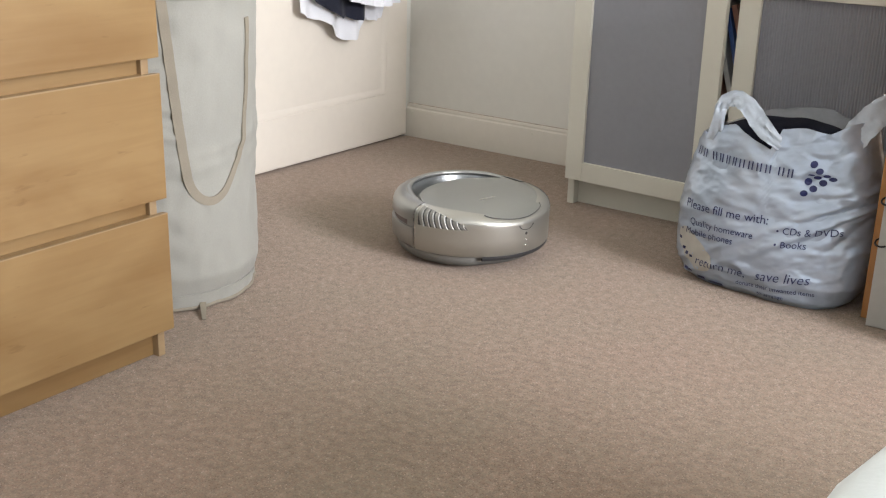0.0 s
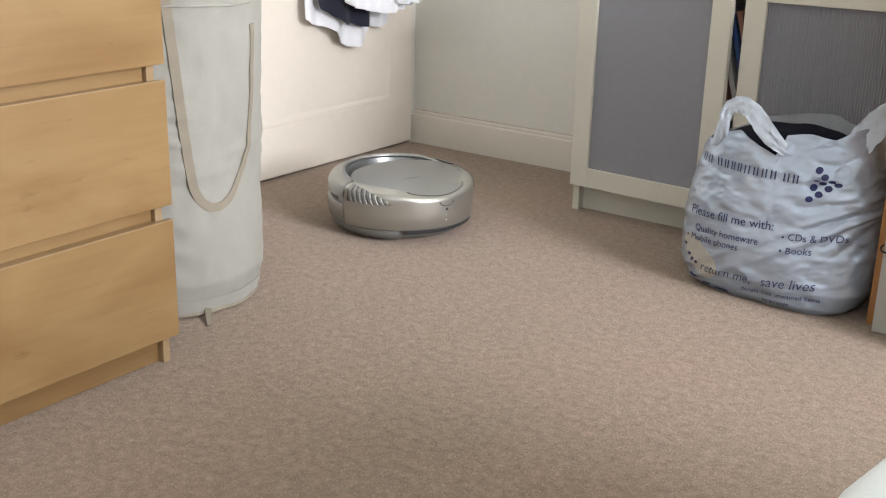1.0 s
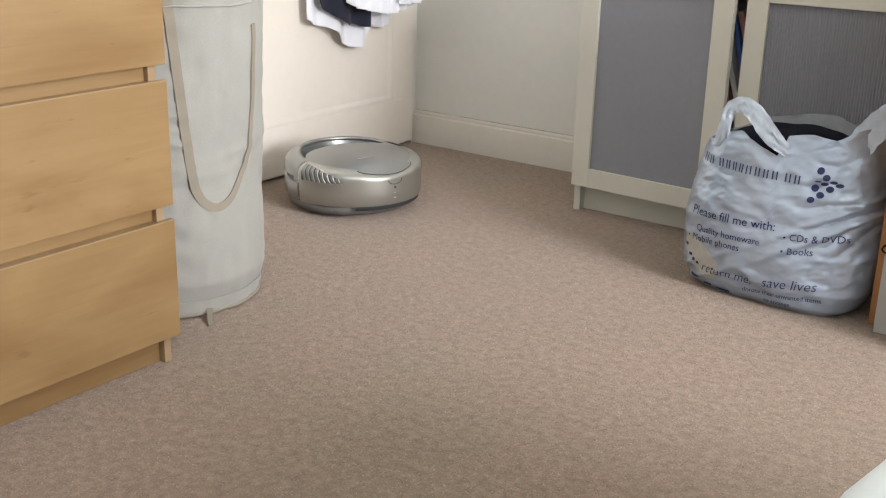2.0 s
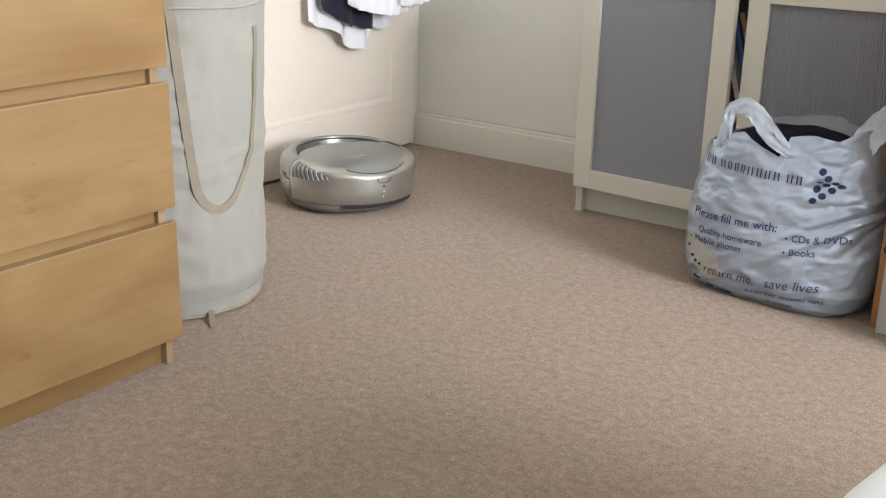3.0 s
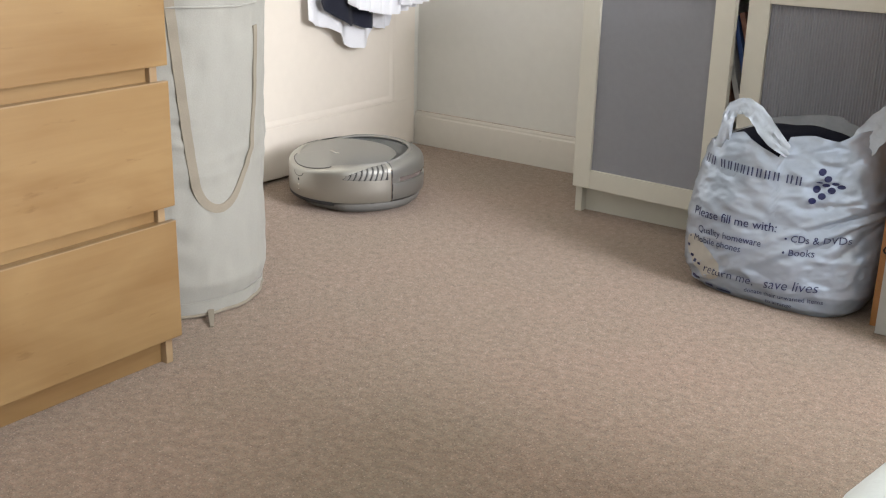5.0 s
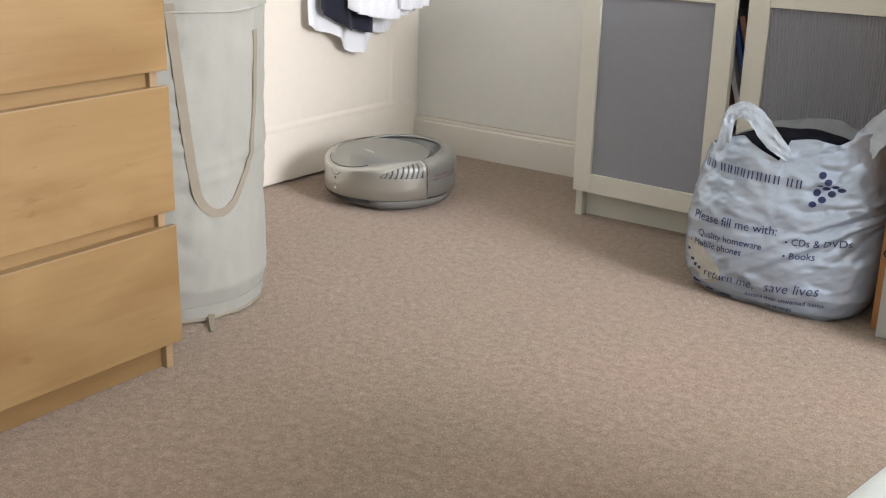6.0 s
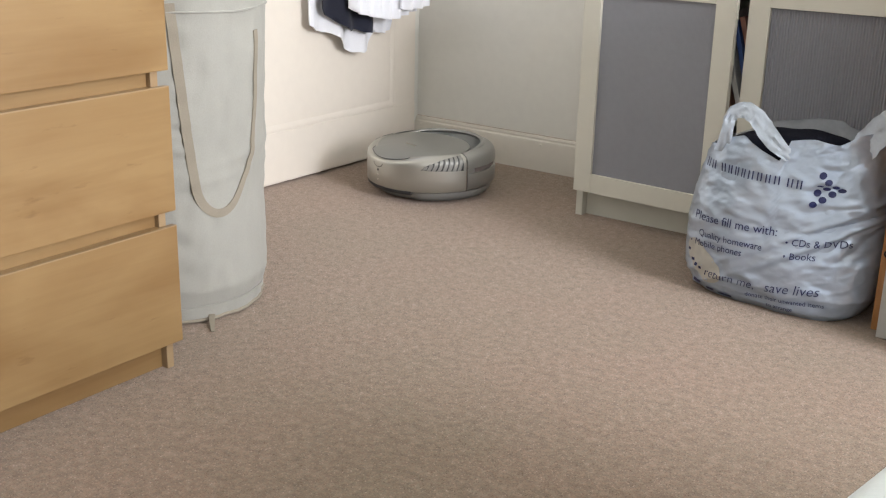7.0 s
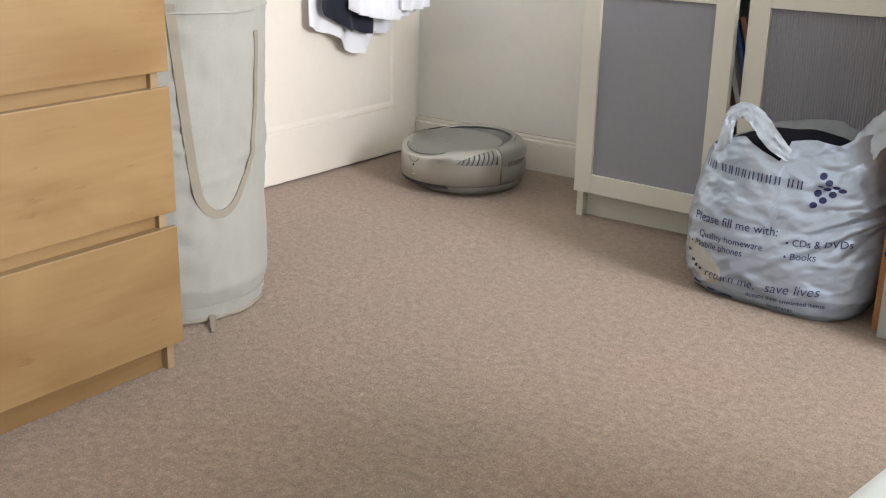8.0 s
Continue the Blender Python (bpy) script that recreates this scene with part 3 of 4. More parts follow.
        p = at(a, 0.013, 0.004) + Vector((0.75, -0.66, 0)) * (0.056 * s + 0.002 * math.sin(math.pi * s)) - Vector((0, 0, 0.012 * s ** 0.7))
        side = Vector((0.66, 0.75, 0)) * (0.0062 - 0.003 * s)
        pts.append([p - side, p + side, p + side + Vector((0, 0, 0.002)), p - side + Vector((0, 0, 0.002))])
    bm = bmesh.new()
    g = grid(bm, pts, closed_v=True)
    bm.faces.new(g[0])
    bm.faces.new(g[-1])
    part("foot_tab", bm, STRAP, h, "small cream tape tab", smooth=True, angle=50)


# ---- glazed cupboard ----
def cupboard():
    XL, W, FY, D, H = -1.330, 0.815, 2.418, 0.317, 0.605
    c = thing("cupboard", "cream two-door cupboard with ribbed grey panels, one door ajar", "cupboard", (XL, FY, 0))
    t = 0.018
    for a in (0.0, W - t):
        part("side_panel", boxed(a, a + t, 0, D, 0, H, 0.001), CUPBOARD_PAINT, c)
    part("top_panel", boxed(t, W - t, 0.001, D, H - t, H - 0.001, 0.001), CUPBOARD_PAINT, c)
    part("back_panel", boxed(t, W - t, D - 0.005, D - 0.001, 0.05, H - t), CUPBOARD_PAINT, c)
    part("plinth", boxed(t, W - t, 0.024, 0.040, 0.0, 0.060), CUPBOARD_PAINT, c)
    for z in (0.062, 0.285):
        part("shelf", boxed(t, W - t, 0.006, D - 0.006, z, z + t, 0.001), CUPBOARD_PAINT, c)

    def leaf(hx, sign, open_deg):
        """A framed door hinged at hx; sign +1 reaches to +x."""
        w, z0, z1, th = (0.388 if sign > 0 else 0.402), 0.069, H, 0.018
        d = new("door")
        d.parent = c
        d.matrix_local = pose(hx, -0.002, 0, 0, 0, -open_deg * sign)
        fr = 0.0475
        a, b = sorted((0.0, sign * w))

        def px(name, bm, mat, **k):
            return part(name, bm, mat, d, **k)

        px("stile", boxed(a, a + fr, -th, 0, z0, z1, 0.0015), CUPBOARD_PAINT)
        px("stile", boxed(b - fr, b, -th, 0, z0, z1, 0.0015), CUPBOARD_PAINT)
        px("rail", boxed(a + fr, b - fr, -th, 0, z0, z0 + fr, 0.0015), CUPBOARD_PAINT)
        px("rail", boxed(a + fr, b - fr, -th, 0, z1 - fr, z1, 0.0015), CUPBOARD_PAINT)
        # ribbed sheet
        bm = bmesh.new()
        ribs = 50
        deep = -0.0003 if sign > 0 else 0.0017
        xs = []
        for k in range(ribs):
            x0 = a + fr + (b - a - 2 * fr) * k / ribs
            s = (b - a - 2 * fr) / ribs
            xs += [(x0, -0.0094 + deep), (x0 + s * 0.22, -0.0098 + deep / 3), (x0 + s * 0.5, -0.0100), (x0 + s * 0.78, -0.0098 + deep / 3)]
        xs.append((b - fr, -0.0078))
        rows = [[Vector((x, y, z)) for z in (z0 + fr, z1 - fr)] for x, y in xs]
        rows.append([Vector((b - fr, -0.005, z)) for z in (z0 + fr, z1 - fr)])
        rows.append([Vector((a + fr, -0.005, z)) for z in (z0 + fr, z1 - fr)])
        grid(bm, rows, closed_u=True)
        px("ribbed_panel", bm, CUPBOARD_PANEL, smooth=True, angle=35)
        return d

    leaf(0.001, 1, 2.6)
    leaf(W - 0.001, -1, 0.6)


def cupboard_contents():
    """Magazines and boxes that lean on the shelf behind the gap between the doors."""
    base = -0.978
    items = [("magazine", PAPER_BLUE, -0.03, 0.012, 0.22, -14, "dark blue glossy magazine leaning on the shelf"),
             ("magazine", PAPER_RED, -0.004, 0.010, 0.23, -16, "orange and red magazine leaning on the shelf"),
             ("magazine", PAPER_WHITE, 0.018, 0.012, 0.235, -17, "pale printed magazine leaning on the shelf"),
             ("magazine", PAPER_BLUE, 0.042, 0.010, 0.22, -15, "dark blue glossy magazine leaning on the shelf"),
             ("magazine", PAPER_RED, 0.066, 0.012, 0.23, -17, "orange and red magazine leaning on the shelf")]
    for name, mat, dx, th, hgt, tilt, label in items:
        bm = boxed(0, th, 0, 0.19, 0, hgt, 0.001)
        ob = mesh_object(name, bm, mat)
        lift = 0.304 + 0.001 + (th * math.sin(radians(-tilt)) if tilt < 0 else 0)
        ob.matrix_world = pose(base + dx + 0.03, 2.4245, lift, 0, tilt, 0)
        tagged(ob, label, "magazine", "magazines in the cupboard")


# ---- plastic carrier bag ----
BAG_C = (-0.705, 2.184)


def spline(points, t):
    """The point at t on a smooth curve through the points."""
    n = len(points)
    k = min(n - 2, int(t))
    f = t - k
    a, b, c, d = (Vector(points[min(n - 1, max(0, k + o))]) for o in (-1, 0, 1, 2))
    return 0.5 * (2 * b + (c - a) * f + (2 * a - 5 * b + 4 * c - d) * f ** 2 + (3 * b - a - 3 * c + d) * f ** 3)


def bag_half(z):
    """Half width, half depth and lean of the bag at a height."""
    w = interp(z, [0, 0.015, 0.05, 0.12, 0.20, 0.28, 0.34, 0.42], [0.158, 0.180, 0.200, 0.207, 0.198, 0.180, 0.164, 0.150])
    d = interp(z, [0, 0.015, 0.05, 0.12, 0.20, 0.28, 0.34, 0.42], [0.105, 0.122, 0.134, 0.138, 0.132, 0.118, 0.105, 0.090])
    return w, d, interp(z, [0, 0.1, 0.34], [0.0, 0.0, 0.012])


def bag_slump(x, z):
    """How far the foot of the bag bulges forward at its heavier end."""
    return 0.20 * max(0.0, x) * max(0.0, 1 - z / 0.13)


def bag_crease(p):
    v = 0.004 * noise.noise((p.x * 9, p.y * 9, p.z * 11)) + 0.0022 * noise.noise((p.x * 26 + p.z * 20, p.y * 26, p.z * 34))
    q = (p.x * 9 + p.z * 14, p.y * 11, p.z * 26 - p.x * 13)
    v += 0.0042 * (0.3 - abs(noise.noise(q))) + 0.0022 * (0.3 - abs(noise.noise((q[0] * 2.3, q[1] * 2.3, q[2] * 2.1)))) + 0.0010 * (0.3 - abs(noise.noise((q[0] * 5, q[1] * 5, q[2] * 4))))
    s = p.z - 0.10 - (p.x - BAG_C[0]) * 0.55
    v += 0.0052 * math.exp(-(s / 0.008) ** 2) + 0.0040 * math.exp(-((s - 0.035) / 0.007) ** 2)
    # folds that fan out from the gathered end
    dx, dz = p.x - BAG_C[0] - 0.24, p.z - 0.225
    r = math.hypot(dx, dz)
    t = math.atan2(-dz, -dx)
    fan = math.exp(-((r - 0.11) / 0.09) ** 2) * math.exp(-((t - 0.35) / 0.42) ** 2)
    v += 0.0075 * fan * (abs(math.sin(13 * t + 1.5 * noise.noise((r * 9, t * 2, 0)))) - 0.5)
    return v


def bag_point(a, z, out=0.0):
    w, d, lean = bag_half(z)
    n = 2.5
    ca, sa = math.cos(a), math.sin(a)
    x = w * math.copysign(abs(ca) ** (2 / n), ca)
    y = d * math.copysign(abs(sa) ** (2 / n), sa)
    p = Vector((BAG_C[0] + x, BAG_C[1] + y + lean - bag_slump(x, z), z))
    nrm = Vector((x / w ** 2, y / d ** 2, 0)).normalized()
    return p + nrm * (bag_crease(p) + out)


def bag_front(x, z, out=0.0):
    """The point of the bag's front at x metres from its middle."""
    w, d, lean = bag_half(z)
    n = 2.5
    q = min(0.999, abs(x) / w)
    y = -d * (1 - q ** n) ** (1 / n)
    p = Vector((BAG_C[0] + x, BAG_C[1] + y + lean - bag_slump(x, z), z))
    nrm = Vector((x / w ** 2, y / d ** 2, 0)).normalized()
    return p + nrm * (bag_crease(p) + out)


def carrier_bag():
    b = thing("carrier_bag", "full white plastic carrier bag with blue print, open at the top", "plastic bag", (0, 0, 0))
    na = 260

    def rim(a):
        """Height of the open edge: cut down below the handle in front, higher behind, drawn up at the ends."""
        w, d, _ = bag_half(0.31)
        x = w * math.copysign(abs(math.cos(a)) ** 0.8, math.cos(a))
        front = interp(x, [-0.17, -0.135, -0.110, -0.085, -0.037, 0.004, 0.014, 0.064, 0.109, 0.150, 0.17], [0.300, 0.312, 0.330, 0.336, 0.317, 0.302, 0.342, 0.348, 0.345, 0.362, 0.372])
        back = interp(x, [-0.17, -0.13, -0.085, -0.044, 0.003, 0.049, 0.085, 0.115, 0.17], [0.300, 0.318, 0.337, 0.347, 0.352, 0.353, 0.343, 0.335, 0.372])
        f = min(1.0, max(0.0, math.sin(a) * 2.5 + 0.5))
        return front + (back - front) * f * f * (3 - 2 * f) + 0.002 * math.sin(9 * a + 1)

    def body_top(a):
        # the back of the rim is thin clear film
        f = min(1.0, max(0.0, math.sin(a) * 3.0))
        return rim(a) - 0.040 * f

    bm = bmesh.new()
    rows = []
    for i in range(na):
        a = 2 * math.pi * i / na
        top = body_top(a)
        row = []
        for k in range(110):
            f = k / 109
            z = 0.002 + (top - 0.002) * f
            row.append(bag_point(a, z))
        rows.append(row)
    grid(bm, rows, closed_u=True)
    # inner skin and bottom
    rows2 = []
    for i in range(na):
        a = 2 * math.pi * i / na
        top = body_top(a)
        rows2.append([bag_point(a, 0.002 + (top - 0.002) * f, -0.0022) for f in (1.0, 0.9, 0.7, 0.4, 0.05)])
    g = grid(bm, rows2, closed_u=True)
    bmesh.ops.remove_doubles(bm, verts=bm.verts[:], dist=0.00005)
    part("bag_body", bm, POLYTHENE, b, smooth=True, angle=75)
    # clear film along the back of the opening
    pts = []
    for i in range(101):
        a = radians(2 + 176 * i / 100)
        lo, hi = body_top(a) - 0.004, rim(a)
        pts.append([bag_point(a, lo + (hi - lo) * k / 6, 0.0006 + 0.004 * noise.noise((i * 0.22, k * 0.5, 3)) * k / 6) for k in range(7)])
    bm = bmesh.new()
    thick_sheet(bm, pts, Vector((0, -0.0004, 0)))
    part("rim_film", bm, CLEAR_FILM, b, "half-clear crumpled rim of thin plastic", smooth=True, angle=70)
    bm = bmesh.new()
    ring = [bm.verts.new(bag_point(2 * math.pi * i / na, 0.003, -0.002)) for i in range(na)]
    bm.faces.new(ring)
    part("bag_bottom", bm, POLYTHENE, b)

    # handles: wide bands that loop up over the opening
    def band(points, widths, name):
        points = [(x - 0.015, y - 0.041, z) for x, y, z in points]
        pts = []
        n = len(points)
        fine = 40
        idx = np.arange(n)
        for k in range(fine + 1):
            t = (n - 1) * k / fine
            p, q0, q1 = (spline(points, min(n - 1, max(0, u))) for u in (t, t - 0.2, t + 0.2))
            d = (q1 - q0).normalized()
            out = Vector((0.25, -0.9, 0.3)).normalized()
            s = d.cross(out).normalized()
            w = np.interp(t, idx, widths)
            row = []
            for j in range(7):
                u = j / 6 - 0.5
                q = p + s * w * u + out * (0.0022 * math.cos(u * 14 + k * 0.45) + 0.0045 * noise.noise((k * 0.55, j * 0.8, 2)) + 0.0012 * noise.noise((k * 1.7, j * 1.9, 5)))
                q = q + s * (0.0025 * noise.noise((k * 0.5, 3.1, 7)))
                row.append(q)
            pts.append(row)
        bmh = bmesh.new()
        thick_sheet(bmh, pts, Vector((-0.0003, 0.0012, 0)))
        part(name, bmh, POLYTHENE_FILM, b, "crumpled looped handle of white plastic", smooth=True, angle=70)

    def on_front(x, z, out):
        p = bag_front(x, z, out)
        return (p.x + 0.015, p.y + 0.041, p.z)

    yh = 2.132
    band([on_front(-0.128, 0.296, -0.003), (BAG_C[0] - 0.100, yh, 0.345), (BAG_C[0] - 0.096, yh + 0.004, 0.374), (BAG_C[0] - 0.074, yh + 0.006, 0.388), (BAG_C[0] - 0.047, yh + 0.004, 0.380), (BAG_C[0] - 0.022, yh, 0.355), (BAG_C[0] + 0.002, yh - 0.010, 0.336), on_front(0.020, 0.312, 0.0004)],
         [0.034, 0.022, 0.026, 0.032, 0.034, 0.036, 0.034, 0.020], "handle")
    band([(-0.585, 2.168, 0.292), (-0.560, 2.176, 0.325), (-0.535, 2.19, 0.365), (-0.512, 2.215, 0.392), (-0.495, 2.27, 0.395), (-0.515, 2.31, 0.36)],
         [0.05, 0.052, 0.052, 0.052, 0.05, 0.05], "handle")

    # printing, laid on the bag's front
    def printed(shapes_bm, name, label=""):
        part(name, shapes_bm, PRINT_BLUE, b, label)

    def letters(text, x, z, size, slope=0.0, sag=0.0, shear=0.0, name="printed_line", label="", thin=0.0):
        """Words that run along the bag from x metres off its middle, at height z."""
        cu = bpy.data.curves.new("words", "FONT")
        cu.body = text
        cu.size = size
        cu.shear = shear
        cu.offset = -thin
        cu.resolution_u = 3
        ob = bpy.data.objects.new("words", cu)
        scene.collection.objects.link(ob)
        me = bpy.data.meshes.new_from_object(ob.evaluated_get(bpy.context.evaluated_depsgraph_get()))
        bpy.data.objects.remove(ob)
        bmw = bmesh.new()
        bmw.from_mesh(me)
        bpy.data.meshes.remove(me)
        for e in range(2):
            long = [ed for ed in bmw.edges if ed.calc_length() > 0.006]
            if long:
                bmesh.ops.subdivide_edges(bmw, edges=long, cuts=1)
        bmesh.ops.triangulate(bmw, faces=bmw.faces[:])
        for v in bmw.verts:
            u = x + v.co.x
            v.co = bag_front(u, z + v.co.y + slope * v.co.x + sag * u * u, 0.0024)
        printed(bmw, name, label)

    def blot(x, z, rx, rz, tilt=0.0):
        bmw = bmesh.new()
        c0 = bmw.verts.new(bag_front(x, z, 0.0024))
        ring_ = []
        for k in range(20):
            t = 2 * math.pi * k / 20
            u, w = rx * math.cos(t), rz * math.sin(t)
            ring_.append(bmw.verts.new(bag_front(x + u * math.cos(tilt) - w * math.sin(tilt), z + u * math.sin(tilt) + w * math.cos(tilt), 0.0024)))
        for k in range(20):
            bmw.faces.new((c0, ring_[k], ring_[(k + 1) % 20]))
        printed(bmw, "printed_dot")

    def bar(x0, x1, z, hgt, slope=0.0):
        bmw = bmesh.new()
        n = max(2, int((x1 - x0) / 0.006))
        rows_ = [[bag_front(x0 + (x1 - x0) * k / n, z + slope * (x0 + (x1 - x0) * k / n) + s * hgt / 2, 0.0024) for s in (-1, 1)] for k in range(n + 1)]
        grid(bmw, rows_)
        printed(bmw, "printed_bar")

    # the charity's name as plain slim bars
    x = -0.158
    for width in (0.011, 0.011, 0, 0.011, 0.010, 0.010, 0.010, 0.013, 0.012, 0.012, 0.013, 0, 0.013, 0.012):
        if width:
            for off in (0.0, 0.62):
                bar(x + width * off, x + width * off + 0.0026, 0.2665 - 0.03 * x, 0.0165)
            x += width * 0.9 + 0.0066
        else:
            x += 0.007
    for dx, dz, rx, rz in ((0.0, 0.033, 0.0068, 0.0068), (0.012, 0.021, 0.0068, 0.006), (-0.004, 0.0, 0.007, 0.007), (-0.008, -0.022, 0.007, 0.006), (0.007, -0.012, 0.007, 0.006), (0.022, 0.000, 0.007, 0.006),
                           (0.011, 0.009, 0.007, 0.0035), (0.026, 0.013, 0.0065, 0.003), (0.037, 0.008, 0.007, 0.004), (-0.001, 0.013, 0.006, 0.0015)):
        blot(0.086 + dx, 0.254 + dz, rx, rz)
    bmw = bmesh.new()
    rows_ = []
    for i in range(19):
        u = i / 18
        x0 = -0.176 + 0.094 * u
        mid = 0.094 - 0.042 * u + 0.004 * math.sin(7 * u)
        half = 0.002 + 0.031 * (1 - (2 * u - 1) ** 2) ** 0.6
        lo, hi = mid - half, mid + half
        rows_.append([bag_front(x0, lo + (hi - lo) * k / 6, 0.0012) for k in range(7)])
    grid(bmw, rows_)
    part("pale_patch", bmw, CREAM_CARD, b, "cream packaging pressed against the plastic", smooth=True)
    letters("Please fill me with:", -0.160, 0.158, 0.0245, slope=0.02)
    letters("Quality homeware", -0.145, 0.126, 0.0190, slope=0.02)
    letters("\u2022 Mobile phones", -0.165, 0.104, 0.0190, slope=0.04)
    letters("\u2022 CDs & DVDs", 0.040, 0.147, 0.0190, slope=0.10)
    letters("\u2022 Books", 0.040, 0.121, 0.0190, slope=0.10)
    letters("return me,", -0.124, 0.045, 0.0262, slope=0.0, shear=0.15, thin=0.0002)
    letters("save lives", 0.010, 0.046, 0.0285, slope=0.12, shear=0.15, thin=0.0002)
    for x0, x1, z in ((-0.172, -0.164, 0.088), (-0.158, -0.150, 0.070), (-0.146, -0.138, 0.063), (-0.134, -0.129, 0.059), (-0.150, -0.128, 0.026), (-0.118, -0.100, 0.016), (-0.092, -0.060, 0.012)):
        bar(x0, x1, z, 0.006)
    letters("donate their unwanted items", -0.030, 0.025, 0.0135, slope=0.07)
    letters("to arrange", 0.015, 0.013, 0.0130, slope=0.05)


def bag_filling():
    bm = bmesh.new()
    rows = []
    for i in range(60):
        a = 2 * math.pi * i / 60
        row = []
        for k in range(14):
            f = k / 13
            r = 1 - f
            p = bag_point(a, 0.285, -0.008)
            x = BAG_C[0] + (p.x - BAG_C[0]) * r
            y = BAG_C[1] + (p.y - BAG_C[1]) * r
            z = 0.285 + 0.055 * (1 - r ** 3) + 0.014 * noise.noise((x * 14, y * 14, 1)) * f + (y - BAG_C[1]) * 0.12 * f
            row.append(Vector((x, y, z)))
        rows.append(row)
    g = grid(bm, rows, closed_u=True)
    low = [[Vector((v.co.x, v.co.y, v.co.z)) for v in (row[0],)] for row in g]
    grid(bm, [[p[0], Vector((p[0].x, p[0].y, 0.02))] for p in low], closed_u=True)
    bmesh.ops.remove_doubles(bm, verts=bm.verts[:], dist=0.0005)
    ob = mesh_object("folded_clothes", bm, DARK_CLOTH, True, 60)
    tagged(ob, "dark navy clothes heaped inside the carrier bag", "clothes")


# ---- pine shelf end and the grey file beside it ----
def pine_unit():
    u = thing("pine_upright_and_blocker", "orange pine upright beside the bag, with an unseen body added to block light", "cabinet", (-0.462, 2.10, 0))
    part("upright", boxed(-0.035, 0.0, 0, 0.28, 0.0, 0.71, 0.003), PINE, u)
    # unseen body, top and doors, added to shade the bag and right cupboard door
    part("body", boxed(0.105, 0.80, -0.10, 0.27, 0.03, 0.69, 0.003), PINE, u)
    part("top_panel", boxed(0.001, 0.82, -0.12, 0.28, 0.6905, 0.71, 0.003), PINE, u)
    for a in (0.11, 0.455):
        part("door", boxed(a, a + 0.34, -0.118, -0.1005, 0.04, 0.68, 0.003), PINE, u)
    f = thing("grey_folder", "grey card folder with black wire rings, standing on the carpet", "folder", (-0.476, 2.075, 0))
    part("cover", boxed(0.0, 0.24, -0.014, -0.011, 0.002, 0.33, 0.001), GREY_BOARD, f)
    part("cover", boxed(0.0, 0.24, 0.006, 0.009, 0.002, 0.33, 0.001), GREY_BOARD, f)
    part("pages", boxed(0.004, 0.236, -0.0105, 0.0055, 0.006, 0.325), PAPER_WHITE, f)
    for z in (0.165, 0.245):
        bm = bmesh.new()
        tube(bm, [(0.004 + 0.012 * math.cos(2 * math.pi * k / 20), -0.0025 + 0.016 * math.sin(2 * math.pi * k / 20), z + 0.004 * math.sin(2 * math.pi * k / 20)) for k in range(20)], 0.0018, 8, closed=True)
        part("wire_ring", bm, BLACK_METAL, f, "black wire ring", smooth=True)


# ---- clothes on the door ----
def garment(name, mat, hem, x0, bulge, top, label, seed, folds=5):
    """A hanging piece of cloth, from a hem of (y, z) up to a hook."""
    n, m = 50, 26
    hy = np.linspace(hem[0][0], hem[-1][0], n)
    pts = []
    ymid = 2.42
    for i in range(n):
        y = hy[i]
        z0 = interp(y, [p[0] for p in hem], [p[1] for p in hem]) + 0.003 * noise.noise((y * 40, seed, 0))
        row = []
        for k in range(m):
            f = k / (m - 1)
            z = z0 + (top - z0) * f ** 1.3
            g = max(0, min(1, (z - 0.55) / (top - 0.55)))
            yy = y + (ymid - y) * 0.7 * g ** 1.4
            u = (i / (n - 1))
            x = x0 + bulge * math.sin(math.pi * min(1, max(0, u))) * (1 - 0.6 * g)
            x += 0.010 * math.sin(folds * 2 * math.pi * u + seed + 1.5 * f) * (1 - 0.4 * g) + 0.006 * noise.noise((y * 14, z * 9, seed))
            row.append(Vector((x, yy, z)))
        pts.append(row)
    bm = bmesh.new()
    thick_sheet(bm, pts, Vector((-0.003, 0, 0)))
    ob = mesh_object(name, bm, mat, True, 70)
    return tagged(ob, label, "clothes", "clothes hung on the door")


